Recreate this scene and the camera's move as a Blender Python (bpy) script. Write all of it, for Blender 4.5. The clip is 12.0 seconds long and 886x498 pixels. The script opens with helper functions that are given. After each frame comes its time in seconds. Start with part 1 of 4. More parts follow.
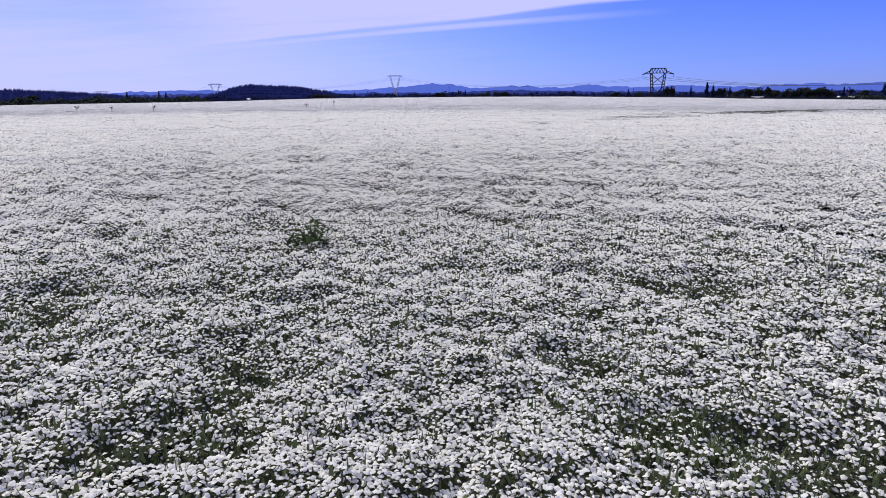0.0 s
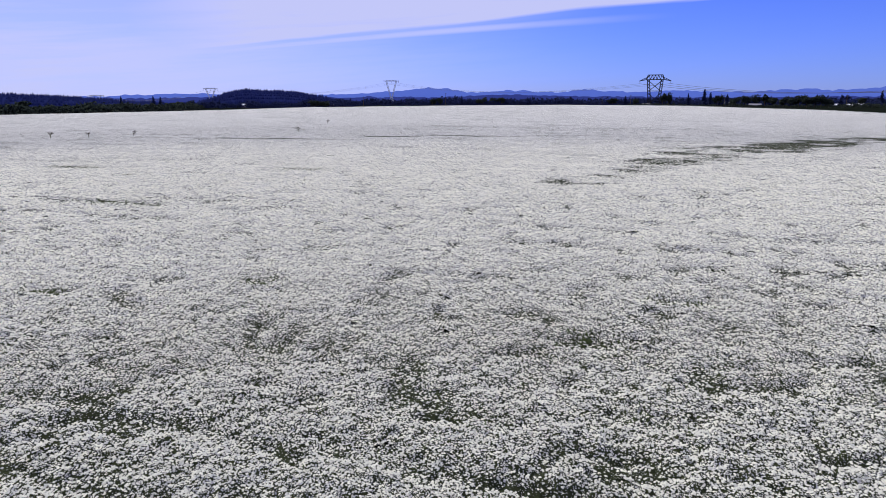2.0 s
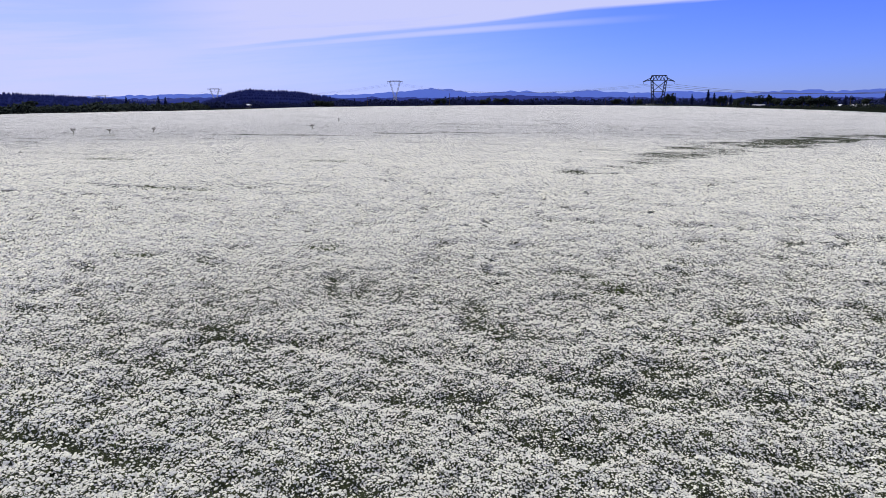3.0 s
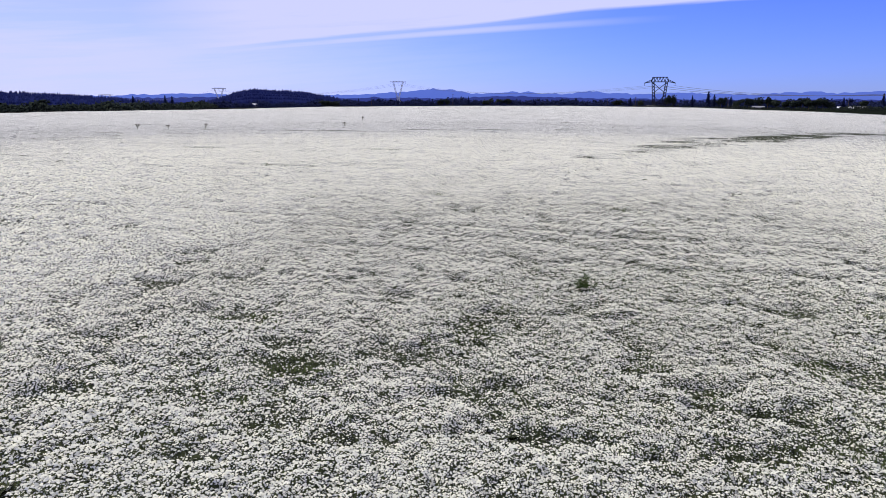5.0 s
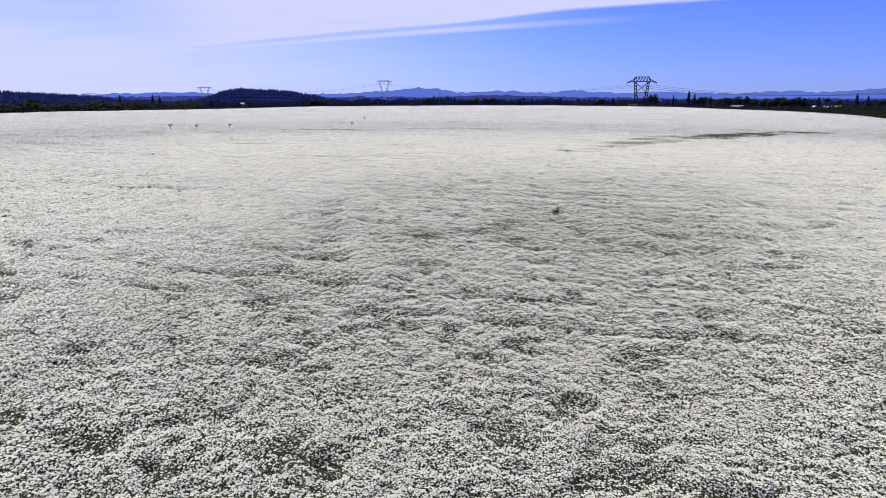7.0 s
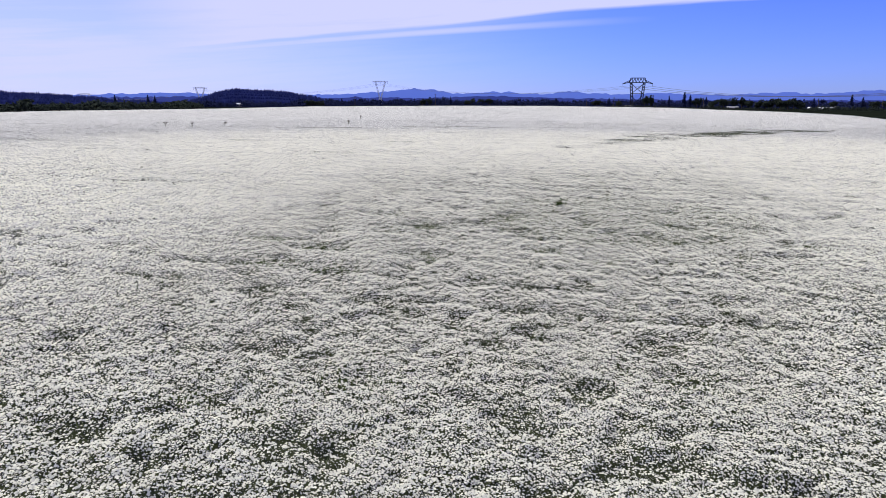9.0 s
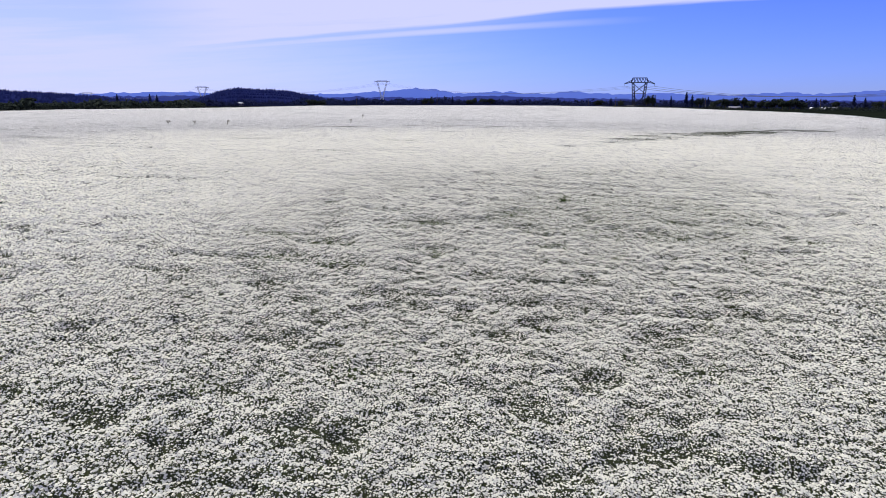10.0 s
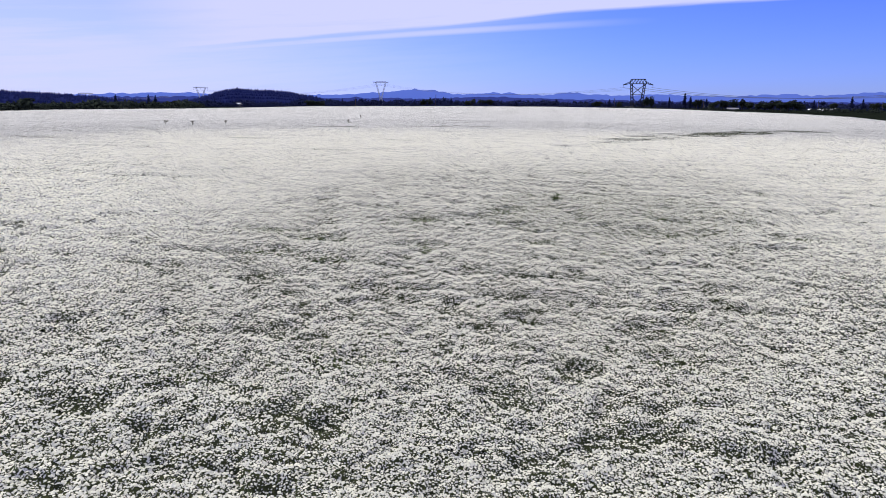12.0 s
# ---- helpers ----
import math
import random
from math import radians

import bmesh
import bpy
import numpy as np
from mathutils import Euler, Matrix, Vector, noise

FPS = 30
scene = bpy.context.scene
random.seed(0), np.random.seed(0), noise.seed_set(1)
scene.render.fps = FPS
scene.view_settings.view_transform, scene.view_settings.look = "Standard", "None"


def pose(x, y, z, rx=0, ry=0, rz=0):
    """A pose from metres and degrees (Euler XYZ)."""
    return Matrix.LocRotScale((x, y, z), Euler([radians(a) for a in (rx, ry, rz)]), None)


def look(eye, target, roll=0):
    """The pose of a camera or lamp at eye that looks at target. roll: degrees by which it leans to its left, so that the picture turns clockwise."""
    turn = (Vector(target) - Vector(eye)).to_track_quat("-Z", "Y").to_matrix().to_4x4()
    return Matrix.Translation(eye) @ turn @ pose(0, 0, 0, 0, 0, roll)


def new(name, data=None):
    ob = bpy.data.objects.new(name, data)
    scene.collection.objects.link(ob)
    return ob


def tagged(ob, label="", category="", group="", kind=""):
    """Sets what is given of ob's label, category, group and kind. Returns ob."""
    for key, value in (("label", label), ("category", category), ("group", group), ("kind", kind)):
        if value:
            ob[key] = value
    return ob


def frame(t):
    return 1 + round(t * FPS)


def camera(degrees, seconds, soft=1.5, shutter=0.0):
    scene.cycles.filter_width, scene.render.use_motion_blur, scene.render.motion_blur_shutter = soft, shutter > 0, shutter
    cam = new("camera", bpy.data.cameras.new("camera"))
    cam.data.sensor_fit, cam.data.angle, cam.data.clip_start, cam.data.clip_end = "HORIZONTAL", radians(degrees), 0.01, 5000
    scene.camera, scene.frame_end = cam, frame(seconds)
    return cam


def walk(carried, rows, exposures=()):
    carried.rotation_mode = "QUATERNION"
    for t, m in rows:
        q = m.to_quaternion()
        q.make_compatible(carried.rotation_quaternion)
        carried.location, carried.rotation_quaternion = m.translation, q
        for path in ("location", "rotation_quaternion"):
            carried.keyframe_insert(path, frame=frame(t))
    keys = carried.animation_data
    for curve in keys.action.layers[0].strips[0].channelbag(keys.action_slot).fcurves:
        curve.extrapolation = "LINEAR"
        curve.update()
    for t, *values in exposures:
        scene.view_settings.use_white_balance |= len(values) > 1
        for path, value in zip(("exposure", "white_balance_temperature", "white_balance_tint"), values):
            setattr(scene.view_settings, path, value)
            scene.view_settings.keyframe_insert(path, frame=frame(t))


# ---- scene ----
cam = camera(68.0, 12.0, soft=0.5)
PATH = [
    (0, (1.942, -16.065, 1.797), (1.474, -14.173, 1.346), -0.2),
    (0.5, (1.398, -13.406, 3.293), (0.936, -11.512, 2.845), -0.1),
    (1, (0.797, -11.618, 4.21), (0.34, -9.722, 3.765), -0.1),
    (1.5, (0.412, -10.668, 4.319), (-0.045, -8.772, 3.876), -0.0),
    (2, (0.119, -10.639, 4.211), (-0.337, -8.742, 3.771), 0.0),
    (2.5, (-0.164, -11.377, 4.031), (-0.628, -9.482, 3.592), 0.0),
    (4.5, (-0.717, -19.549, 3.73), (-1.178, -17.653, 3.294), 0.2),
    (5, (-0.665, -22.68, 3.846), (-1.131, -20.784, 3.409), 0.3),
    (5.5, (-0.507, -26.027, 3.824), (-0.97, -24.131, 3.389), 0.3),
    (6, (-0.267, -29.575, 3.873), (-0.726, -27.678, 3.438), 0.4),
    (6.5, (0.008, -32.532, 4.15), (-0.43, -30.631, 3.712), 0.3),
    (7, (0.155, -34.099, 4.33), (-0.268, -32.194, 3.89), 0.3),
    (9, (-0.103, -33.716, 3.915), (-0.514, -31.808, 3.478), 0.4),
    (9.5, (-0.158, -33.75, 3.868), (-0.574, -31.844, 3.43), 0.4),
    (10, (-0.177, -33.858, 3.825), (-0.592, -31.951, 3.387), 0.5),
    (10.5, (-0.113, -33.958, 3.786), (-0.527, -32.051, 3.349), 0.4),
    (11, (-0.076, -34.034, 3.743), (-0.489, -32.126, 3.307), 0.6),
    (11.5, (-0.009, -34.006, 3.732), (-0.42, -32.098, 3.297), 0.6),
    (12, (0.051, -33.964, 3.733), (-0.36, -32.056, 3.298), 0.6),
]
walk(cam, [(t, look(eye, target, roll)) for t, eye, target, roll in PATH],
     exposures=[(0, -0.15, 6070, 18), (1.5, -0.21, 6180, 15), (2.5, -0.14, 6300, 11), (4.5, 0.0, 6500, 10), (12, 0.03, 6500, 10)])

# ---------------------------------------------------------------- sky and sun
SUN_AZ, SUN_EL = -58.0, 40.0          # degrees: bearing from +y towards +x, height


def bearing(az, d, z=0.0, origin=(0.0, -34.0)):
    """A place d metres off at a bearing (degrees, clockwise from +y)."""
    a = radians(az)
    return Vector((origin[0] + d * math.sin(a), origin[1] + d * math.cos(a), z))


def build_world():
    world = bpy.data.worlds.new("sky")
    scene.world = world
    world.use_nodes = True
    nt = world.node_tree
    nt.nodes.clear()
    N, L = nt.nodes.new, nt.links.new

    def math_node(op, a, b=None, c=None):
        n = N("ShaderNodeMath")
        n.operation = op
        for k, v in enumerate((a, b, c)):
            if v is None:
                continue
            if isinstance(v, (int, float)):
                n.inputs[k].default_value = v
            else:
                L(v, n.inputs[k])
        return n.outputs[0]

    out, bg = N("ShaderNodeOutputWorld"), N("ShaderNodeBackground")
    sky = N("ShaderNodeTexSky")
    sky.sky_type = "NISHITA"
    sky.sun_disc = False
    sky.sun_elevation, sky.sun_rotation = radians(SUN_EL), radians(SUN_AZ)
    sky.air_density, sky.dust_density, sky.ozone_density = 1.0, 0.2, 3.0
    tint = N("ShaderNodeMix")
    tint.data_type, tint.blend_type = "RGBA", "MULTIPLY"
    tint.inputs[0].default_value = 1.0
    L(sky.outputs[0], tint.inputs[6])
    co = N("ShaderNodeTexCoord")
    sep = N("ShaderNodeSeparateXYZ")
    L(co.outputs["Generated"], sep.inputs[0])
    az = math_node("MULTIPLY", math_node("ARCTAN2", sep.outputs[0], sep.outputs[1]), 57.2958)
    el = math_node("MULTIPLY", math_node("ARCSINE", sep.outputs[2]), 57.2958)
    rise = N("ShaderNodeMapRange")
    L(el, rise.inputs[0])
    rise.inputs[1].default_value, rise.inputs[2].default_value = 0.0, 10.0
    hue = N("ShaderNodeMix")
    hue.data_type = "RGBA"
    L(rise.outputs[0], hue.inputs[0])
    hue.inputs[6].default_value, hue.inputs[7].default_value = SKY_LOW, SKY_HIGH
    L(hue.outputs[2], tint.inputs[7])
    # cirrus streaks run along u and are thin across v
    bound = math_node("MAXIMUM", math_node("MINIMUM", az, 40.0), -45.0)
    line = math_node("ADD", math_node("MULTIPLY_ADD", bound, 0.0437, 7.33), math_node("MULTIPLY", math_node("MULTIPLY", bound, bound), -0.00143))
    v = math_node("SUBTRACT", el, line)
    comb = N("ShaderNodeCombineXYZ")
    L(math_node("MULTIPLY", az, 0.045), comb.inputs[0])
    L(math_node("MULTIPLY", math_node("MULTIPLY_ADD", az, -0.07, el), 0.6), comb.inputs[1])
    streak, wisp = N("ShaderNodeTexNoise"), N("ShaderNodeTexNoise")
    for n, scale in ((streak, 1.0), (wisp, 3.1)):
        n.inputs["Scale"].default_value, n.inputs["Detail"].default_value, n.inputs["Roughness"].default_value = scale, 6.0, 0.6
        L(comb.outputs[0], n.inputs["Vector"])
    grainy = math_node("MULTIPLY_ADD", wisp.outputs[0], 0.4, math_node("MULTIPLY", streak.outputs[0], 0.6))

    def ramp(x, a, b, lo, hi):
        n = N("ShaderNodeMapRange")
        n.interpolation_type = "SMOOTHSTEP"
        L(x, n.inputs[0])
        for k, q in enumerate((a, b, lo, hi)):
            n.inputs[k + 1].default_value = q
        return n.outputs[0]

    low = math_node("ADD", v, ramp(az, 0.0, -14.0, -0.20, 0.26))
    sheet = ramp(math_node("MULTIPLY_ADD", grainy, 0.4, low), -0.16, 0.26, 0.0, 1.0)
    sheet = math_node("MULTIPLY", sheet, ramp(grainy, 0.28, 0.56, 0.82, 1.0))
    sheet = math_node("MULTIPLY", sheet, ramp(az, -44.0, -27.0, 0.45, 1.0))
    # one thin streak under the sheet
    off = math_node("ABSOLUTE", math_node("ADD", v, math_node("MULTIPLY_ADD", az, 0.008, 0.95)))
    band = math_node("MULTIPLY", ramp(off, 0.46, 0.04, 0.0, 0.75), math_node("MULTIPLY", math_node("MULTIPLY", ramp(az, 7.0, -14.0, 0.0, 1.0), ramp(az, -46.0, -30.0, 0.4, 1.0)), ramp(grainy, 0.36, 0.55, 0.7, 1.0)))
    veil = math_node("MULTIPLY", math_node("MULTIPLY", ramp(az, 4.0, -46.0, 0.02, 0.92), ramp(el, 3.6, 6.2, 1.0, 0.72)), ramp(grainy, 0.34, 0.60, 0.72, 1.0))
    under = math_node("MULTIPLY", ramp(v, -1.7, 0.1, 0.0, 0.55), ramp(az, 3.0, -18.0, 0.0, 1.0))
    cover = math_node("MINIMUM", math_node("MAXIMUM", math_node("MAXIMUM", sheet, band), math_node("MAXIMUM", veil, under)), 0.95)
    mix = N("ShaderNodeMix")
    mix.data_type = "RGBA"
    L(cover, mix.inputs[0])
    L(tint.outputs[2], mix.inputs[6])
    mix.inputs[7].default_value = CLOUD
    L(mix.outputs[2], bg.inputs[0])
    bg.inputs[1].default_value = SKY_STRENGTH
    L(bg.outputs[0], out.inputs[0])
    lamp = bpy.data.lights.new("sun", "SUN")
    lamp.energy, lamp.angle, lamp.color = SUN_STRENGTH, radians(0.6), (1.0, 0.945, 0.80)
    sun = new("sun", lamp)
    a, e = radians(SUN_AZ), radians(SUN_EL)
    way = Vector((math.sin(a) * math.cos(e), math.cos(a) * math.cos(e), math.sin(e)))
    sun.matrix_world = look(way * 100, (0, 0, 0))


SKY_STRENGTH, SUN_STRENGTH = 0.11, 4.2
SKY_LOW, SKY_HIGH = (0.43, 0.575, 1.62, 1), (0.36, 0.48, 1.50, 1)
CLOUD = (5.95, 6.15, 9.1, 1)
build_world()


# ---------------------------------------------------------------- materials
def material(name, colour, rough=0.8, vary=0.25, scale=3.0, fine=40.0, bump=0.0, island=0.0, translucent=0.0, metal=0.0, glow=None):
    """Principled surface with two scales of noise in its colour, and bump."""
    m = bpy.data.materials.new(name)
    m.use_nodes = True
    nt = m.node_tree
    N, L = nt.nodes.new, nt.links.new
    b = nt.nodes["Principled BSDF"]
    b.inputs["Roughness"].default_value, b.inputs["Metallic"].default_value = rough, metal
    b.inputs["Specular IOR Level"].default_value = 0.25 if rough < 0.7 else (0.03 if rough < 0.85 else 0.0)
    co = N("ShaderNodeTexCoord")
    values = []
    for s in (scale, fine):
        n = N("ShaderNodeTexNoise")
        n.inputs["Scale"].default_value, n.inputs["Detail"].default_value = s, 4.0
        L(co.outputs["Object"], n.inputs["Vector"])
        values.append(n.outputs[0])
    add = N("ShaderNodeMath")
    add.operation = "ADD"
    L(values[0], add.inputs[0]), L(values[1], add.inputs[1])
    source = add.outputs[0]
    if island:
        g = N("ShaderNodeNewGeometry")
        w = N("ShaderNodeMath")
        w.operation = "MULTIPLY_ADD"
        L(g.outputs["Random Per Island"], w.inputs[0])
        w.inputs[1].default_value = island
        L(source, w.inputs[2])
        source = w.outputs[0]
    ramp = N("ShaderNodeMapRange")
    L(source, ramp.inputs[0])
    ramp.inputs[1].default_value, ramp.inputs[2].default_value = 0.6, 1.4 + island
    ramp.inputs[3].default_value, ramp.inputs[4].default_value = 1 - vary, 1 + vary
    mul = N("ShaderNodeMix")
    mul.data_type, mul.blend_type = "RGBA", "MULTIPLY"
    mul.inputs[0].default_value = 1.0
    mul.inputs[6].default_value = (*colour, 1)
    L(ramp.outputs[0], mul.inputs[7])
    L(mul.outputs[2], b.inputs["Base Color"])
    if bump:
        bn = N("ShaderNodeBump")
        bn.inputs["Strength"].default_value, bn.inputs["Distance"].default_value = bump, 0.05
        L(values[1], bn.inputs["Height"])
        L(bn.outputs[0], b.inputs["Normal"])
    end = nt.nodes["Material Output"]
    if translucent:
        tr, mx = N("ShaderNodeBsdfTranslucent"), N("ShaderNodeMixShader")
        L(mul.outputs[2], tr.inputs[0])
        mx.inputs[0].default_value = translucent
        L(b.outputs[0], mx.inputs[1]), L(tr.outputs[0], mx.inputs[2]), L(mx.outputs[0], end.inputs[0])
    if glow:
        b.inputs["Emission Color"].default_value = (*glow, 1)
        b.inputs["Emission Strength"].default_value = 1.0
    return m


M_PETAL = material("white_petals", (0.87, 0.86, 0.725), 0.7, 0.16, 1.5, 8.0, island=0.8, translucent=0.35)
M_LEAF = material("crop_leaves", (0.105, 0.130, 0.058), 0.75, 0.4, 2.0, 30.0, island=0.8, translucent=0.2)
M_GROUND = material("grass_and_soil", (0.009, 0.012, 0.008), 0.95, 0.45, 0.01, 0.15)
# needle colour has the blue of distance haze mixed in
M_HAZY_CONIFER = material("haze_blue_needles", (0.019, 0.025, 0.066), 0.9, 0.3, 0.1, 1.5, island=0.2)
M_BROAD = material("broad_leaves", (0.030, 0.038, 0.030), 0.9, 0.3, 0.1, 1.5, island=0.2)
M_BARK = material("bark", (0.09, 0.07, 0.05), 0.9, 0.3, 2.0, 12.0)
M_STEEL = material("dark_steel", (0.025, 0.025, 0.03), 0.7, 0.2, 0.5, 6.0)
# steel made paler to paint haze over the farther pylons
M_HAZED_STEEL = material("hazed_pale_steel", (0.48, 0.49, 0.52), 0.6, 0.15, 0.5, 6.0)
M_WIRE = material("aluminium_wire", (0.10, 0.10, 0.11), 0.6, 0.15, 0.5, 4.0)
M_GLASSY = material("insulator_porcelain", (0.12, 0.08, 0.06), 0.3, 0.15, 2.0, 9.0)
M_ROOF = material("white_metal_roof", (0.72, 0.72, 0.72), 0.5, 0.1, 0.5, 5.0)
M_ROOF_GREY = material("grey_shingle_roof", (0.25, 0.25, 0.26), 0.8, 0.2, 0.5, 5.0)
M_WALL = material("painted_boards", (0.16, 0.15, 0.14), 0.8, 0.15, 0.5, 5.0)
M_PANE = material("dark_window", (0.03, 0.035, 0.04), 0.15, 0.1, 1.0, 4.0)
# distance haze put into the base colour of the slopes and their trees
M_HAZY_HILL = material("haze_blue_slope", (0.016, 0.022, 0.085), 0.95, 0.35, 0.01, 0.12)
M_HAZY_HILLTREE = material("haze_blue_hill_trees", (0.016, 0.022, 0.085), 0.95, 0.4, 0.02, 0.3, island=0.5)
# blue emission painted on as the haze in front of the far ranges
M_FAR_NEAR = material("haze_glow_foothills", (0.012, 0.015, 0.02), 1.0, 0.2, 0.002, 0.02, glow=(0.022, 0.034, 0.22))
M_FAR = material("haze_glow_mountains", (0.015, 0.02, 0.03), 1.0, 0.15, 0.002, 0.02, glow=(0.09, 0.15, 0.60))


def canopy_material():
    """Leafy undergrowth, turning to massed white blossom where the attribute 'bloom' is high."""
    m = bpy.data.materials.new("crop_canopy")
    m.use_nodes = True
    nt = m.node_tree
    N, L = nt.nodes.new, nt.links.new
    b = nt.nodes["Principled BSDF"]
    b.inputs["Roughness"].default_value = 0.9
    b.inputs["Specular IOR Level"].default_value = 0.0
    co = N("ShaderNodeTexCoord")
    fine, broad, cell = N("ShaderNodeTexNoise"), N("ShaderNodeTexNoise"), N("ShaderNodeTexVoronoi")
    fine.inputs["Scale"].default_value, fine.inputs["Detail"].default_value = 5.0, 5.0
    broad.inputs["Scale"].default_value, broad.inputs["Detail"].default_value = 0.35, 4.0
    cell.inputs["Scale"].default_value = 42.0
    # crumple the cells so that they read as ragged petals
    ragged, shift = N("ShaderNodeTexNoise"), N("ShaderNodeVectorMath")
    ragged.inputs["Scale"].default_value, ragged.inputs["Detail"].default_value = 55.0, 3.0
    shift.operation = "MULTIPLY_ADD"
    L(co.outputs["Object"], ragged.inputs["Vector"])
    L(ragged.outputs["Color"], shift.inputs[0])
    shift.inputs[1].default_value = (0.022, 0.022, 0.022)
    L(co.outputs["Object"], shift.inputs[2])
    for n in (fine, broad):
        L(co.outputs["Object"], n.inputs["Vector"])
    L(shift.outputs[0], cell.inputs["Vector"])
    attr = N("ShaderNodeAttribute")
    attr.attribute_name = "bloom"
    size = N("ShaderNodeMath")
    size.operation = "MULTIPLY_ADD"
    L(attr.outputs["Fac"], size.inputs[0])
    size.inputs[1].default_value, size.inputs[2].default_value = 0.60, -0.09
    size2 = N("ShaderNodeMath")
    size2.operation = "MULTIPLY_ADD"
    L(fine.outputs[0], size2.inputs[0])
    size2.inputs[1].default_value = 0.45
    L(size.outputs[0], size2.inputs[2])
    add = N("ShaderNodeMath")
    add.operation = "SUBTRACT"
    L(size2.outputs[0], add.inputs[0]), L(cell.outputs["Distance"], add.inputs[1])
    white = N("ShaderNodeMapRange")
    L(add.outputs[0], white.inputs[0])
    white.inputs[1].default_value, white.inputs[2].default_value = -0.04, 0.06
    leaf = N("ShaderNodeMix")
    leaf.data_type = "RGBA"
    L(broad.outputs[0], leaf.inputs[0])
    leaf.inputs[6].default_value, leaf.inputs[7].default_value = (0.026, 0.032, 0.016, 1), (0.058, 0.067, 0.034, 1)
    petal = N("ShaderNodeMix")
    petal.data_type = "RGBA"
    L(broad.outputs[0], petal.inputs[0])
    petal.inputs[6].default_value, petal.inputs[7].default_value = (0.70, 0.69, 0.615, 1), (0.78, 0.77, 0.69, 1)
    mix = N("ShaderNodeMix")
    mix.data_type = "RGBA"
    L(white.outputs[0], mix.inputs[0])
    L(leaf.outputs[2], mix.inputs[6]), L(petal.outputs[2], mix.inputs[7])
    L(mix.outputs[2], b.inputs["Base Color"])
    bn = N("ShaderNodeBump")
    bn.inputs["Strength"].default_value, bn.inputs["Distance"].default_value = 0.9, 0.03
    L(add.outputs[0], bn.inputs["Height"])
    L(bn.outputs[0], b.inputs["Normal"])
    return m


M_CANOPY = canopy_material()


# ---------------------------------------------------------------- mesh helpers
def fast_mesh(name, verts, faces, mat, attribute=None):
    """A mesh from arrays: verts (n, 3), faces (m, 3 or 4)."""
    me = bpy.data.meshes.new(name)
    verts, faces = np.asarray(verts, np.float32), np.asarray(faces, np.int32)
    k = faces.shape[1]
    me.vertices.add(len(verts))
    me.vertices.foreach_set("co", verts.ravel())
    me.loops.add(faces.size)
    me.loops.foreach_set("vertex_index", faces.ravel())
    me.polygons.add(len(faces))
    me.polygons.foreach_set("loop_start", np.arange(0, faces.size, k, dtype=np.int32))
    me.update(calc_edges=True)
    if attribute is not None:
        at = me.attributes.new(attribute[0], "FLOAT", "POINT")
        at.data.foreach_set("value", np.asarray(attribute[1], np.float32))
    me.materials.append(mat)
    return me


def part(name, bm, mat, parent, label=""):
    """One mesh object from a bmesh, under a thing or a part."""
    me = bpy.data.meshes.new(name)
    bm.to_mesh(me)
    bm.free()
    me.materials.append(mat)
    ob = new(name, me)
    ob.parent = parent
    if label:
        tagged(ob, label)
    return ob


def box(bm, a, b):
    """An upright box between two corners."""
    a, b = Vector(a), Vector(b)
    m = Matrix.Translation((a + b) / 2) @ Matrix.Diagonal((*(b - a), 1))
    bmesh.ops.create_cube(bm, size=1, matrix=m)


def strut(bm, a, b, w, sides=4):
    """A straight bar from a to b."""
    a, b = Vector(a), Vector(b)
    q = (b - a).to_track_quat("Z", "Y").to_matrix().to_4x4()
    m = Matrix.Translation((a + b) / 2) @ q
    bmesh.ops.create_cone(bm, cap_ends=True, segments=sides, radius1=w * 0.7, radius2=w * 0.7, depth=(b - a).length, matrix=m)


def lattice(x, y, seed):
    """Repeatable random numbers on a whole-number lattice."""
    h = (x.astype(np.int64) * 374761393 + y.astype(np.int64) * 668265263 + seed * 974634777) & 0xFFFFFFFF
    h = ((h ^ (h >> 13)) * 1274126177) & 0xFFFFFFFF
    return ((h ^ (h >> 16)) & 0xFFFF) / 65535.0


def grain(x, y, size, seed=0):
    """Smooth noise from 0 to 1 with features of that size."""
    x, y = np.asarray(x, float) / size, np.asarray(y, float) / size
    i, j = np.floor(x), np.floor(y)
    fx, fy = x - i, y - j
    fx, fy = fx * fx * (3 - 2 * fx), fy * fy * (3 - 2 * fy)
    a, b = lattice(i, j, seed), lattice(i + 1, j, seed)
    c, d = lattice(i, j + 1, seed), lattice(i + 1, j + 1, seed)
    return (a * (1 - fx) + b * fx) * (1 - fy) + (c * (1 - fx) + d * fx) * fy


def billow(x, y, size, seed=0):
    """Rounded tufts of that size with creases between them, 0 to 1, and a number by chance for each tuft."""
    x, y = np.asarray(x, float) / size, np.asarray(y, float) / size
    i, j = np.floor(x), np.floor(y)
    best, chance = np.full(x.shape, 9.0), np.zeros(x.shape)
    for a in (-1, 0, 1):
        for b in (-1, 0, 1):
            u, v = i + a, j + b
            d = (u + lattice(u, v, seed) - x) ** 2 + (v + lattice(u, v, seed + 99) - y) ** 2
            chance = np.where(d < best, lattice(u, v, seed + 57), chance)
            best = np.minimum(best, d)
    return np.clip((np.sqrt(np.clip(1 - best / 1.1, 0, 1)) - 0.45) / 0.55, 0, 1), chance


def smooth(a, b, x):
    t = np.clip((np.asarray(x, float) - a) / (b - a), 0, 1)
    return t * t * (3 - 2 * t)


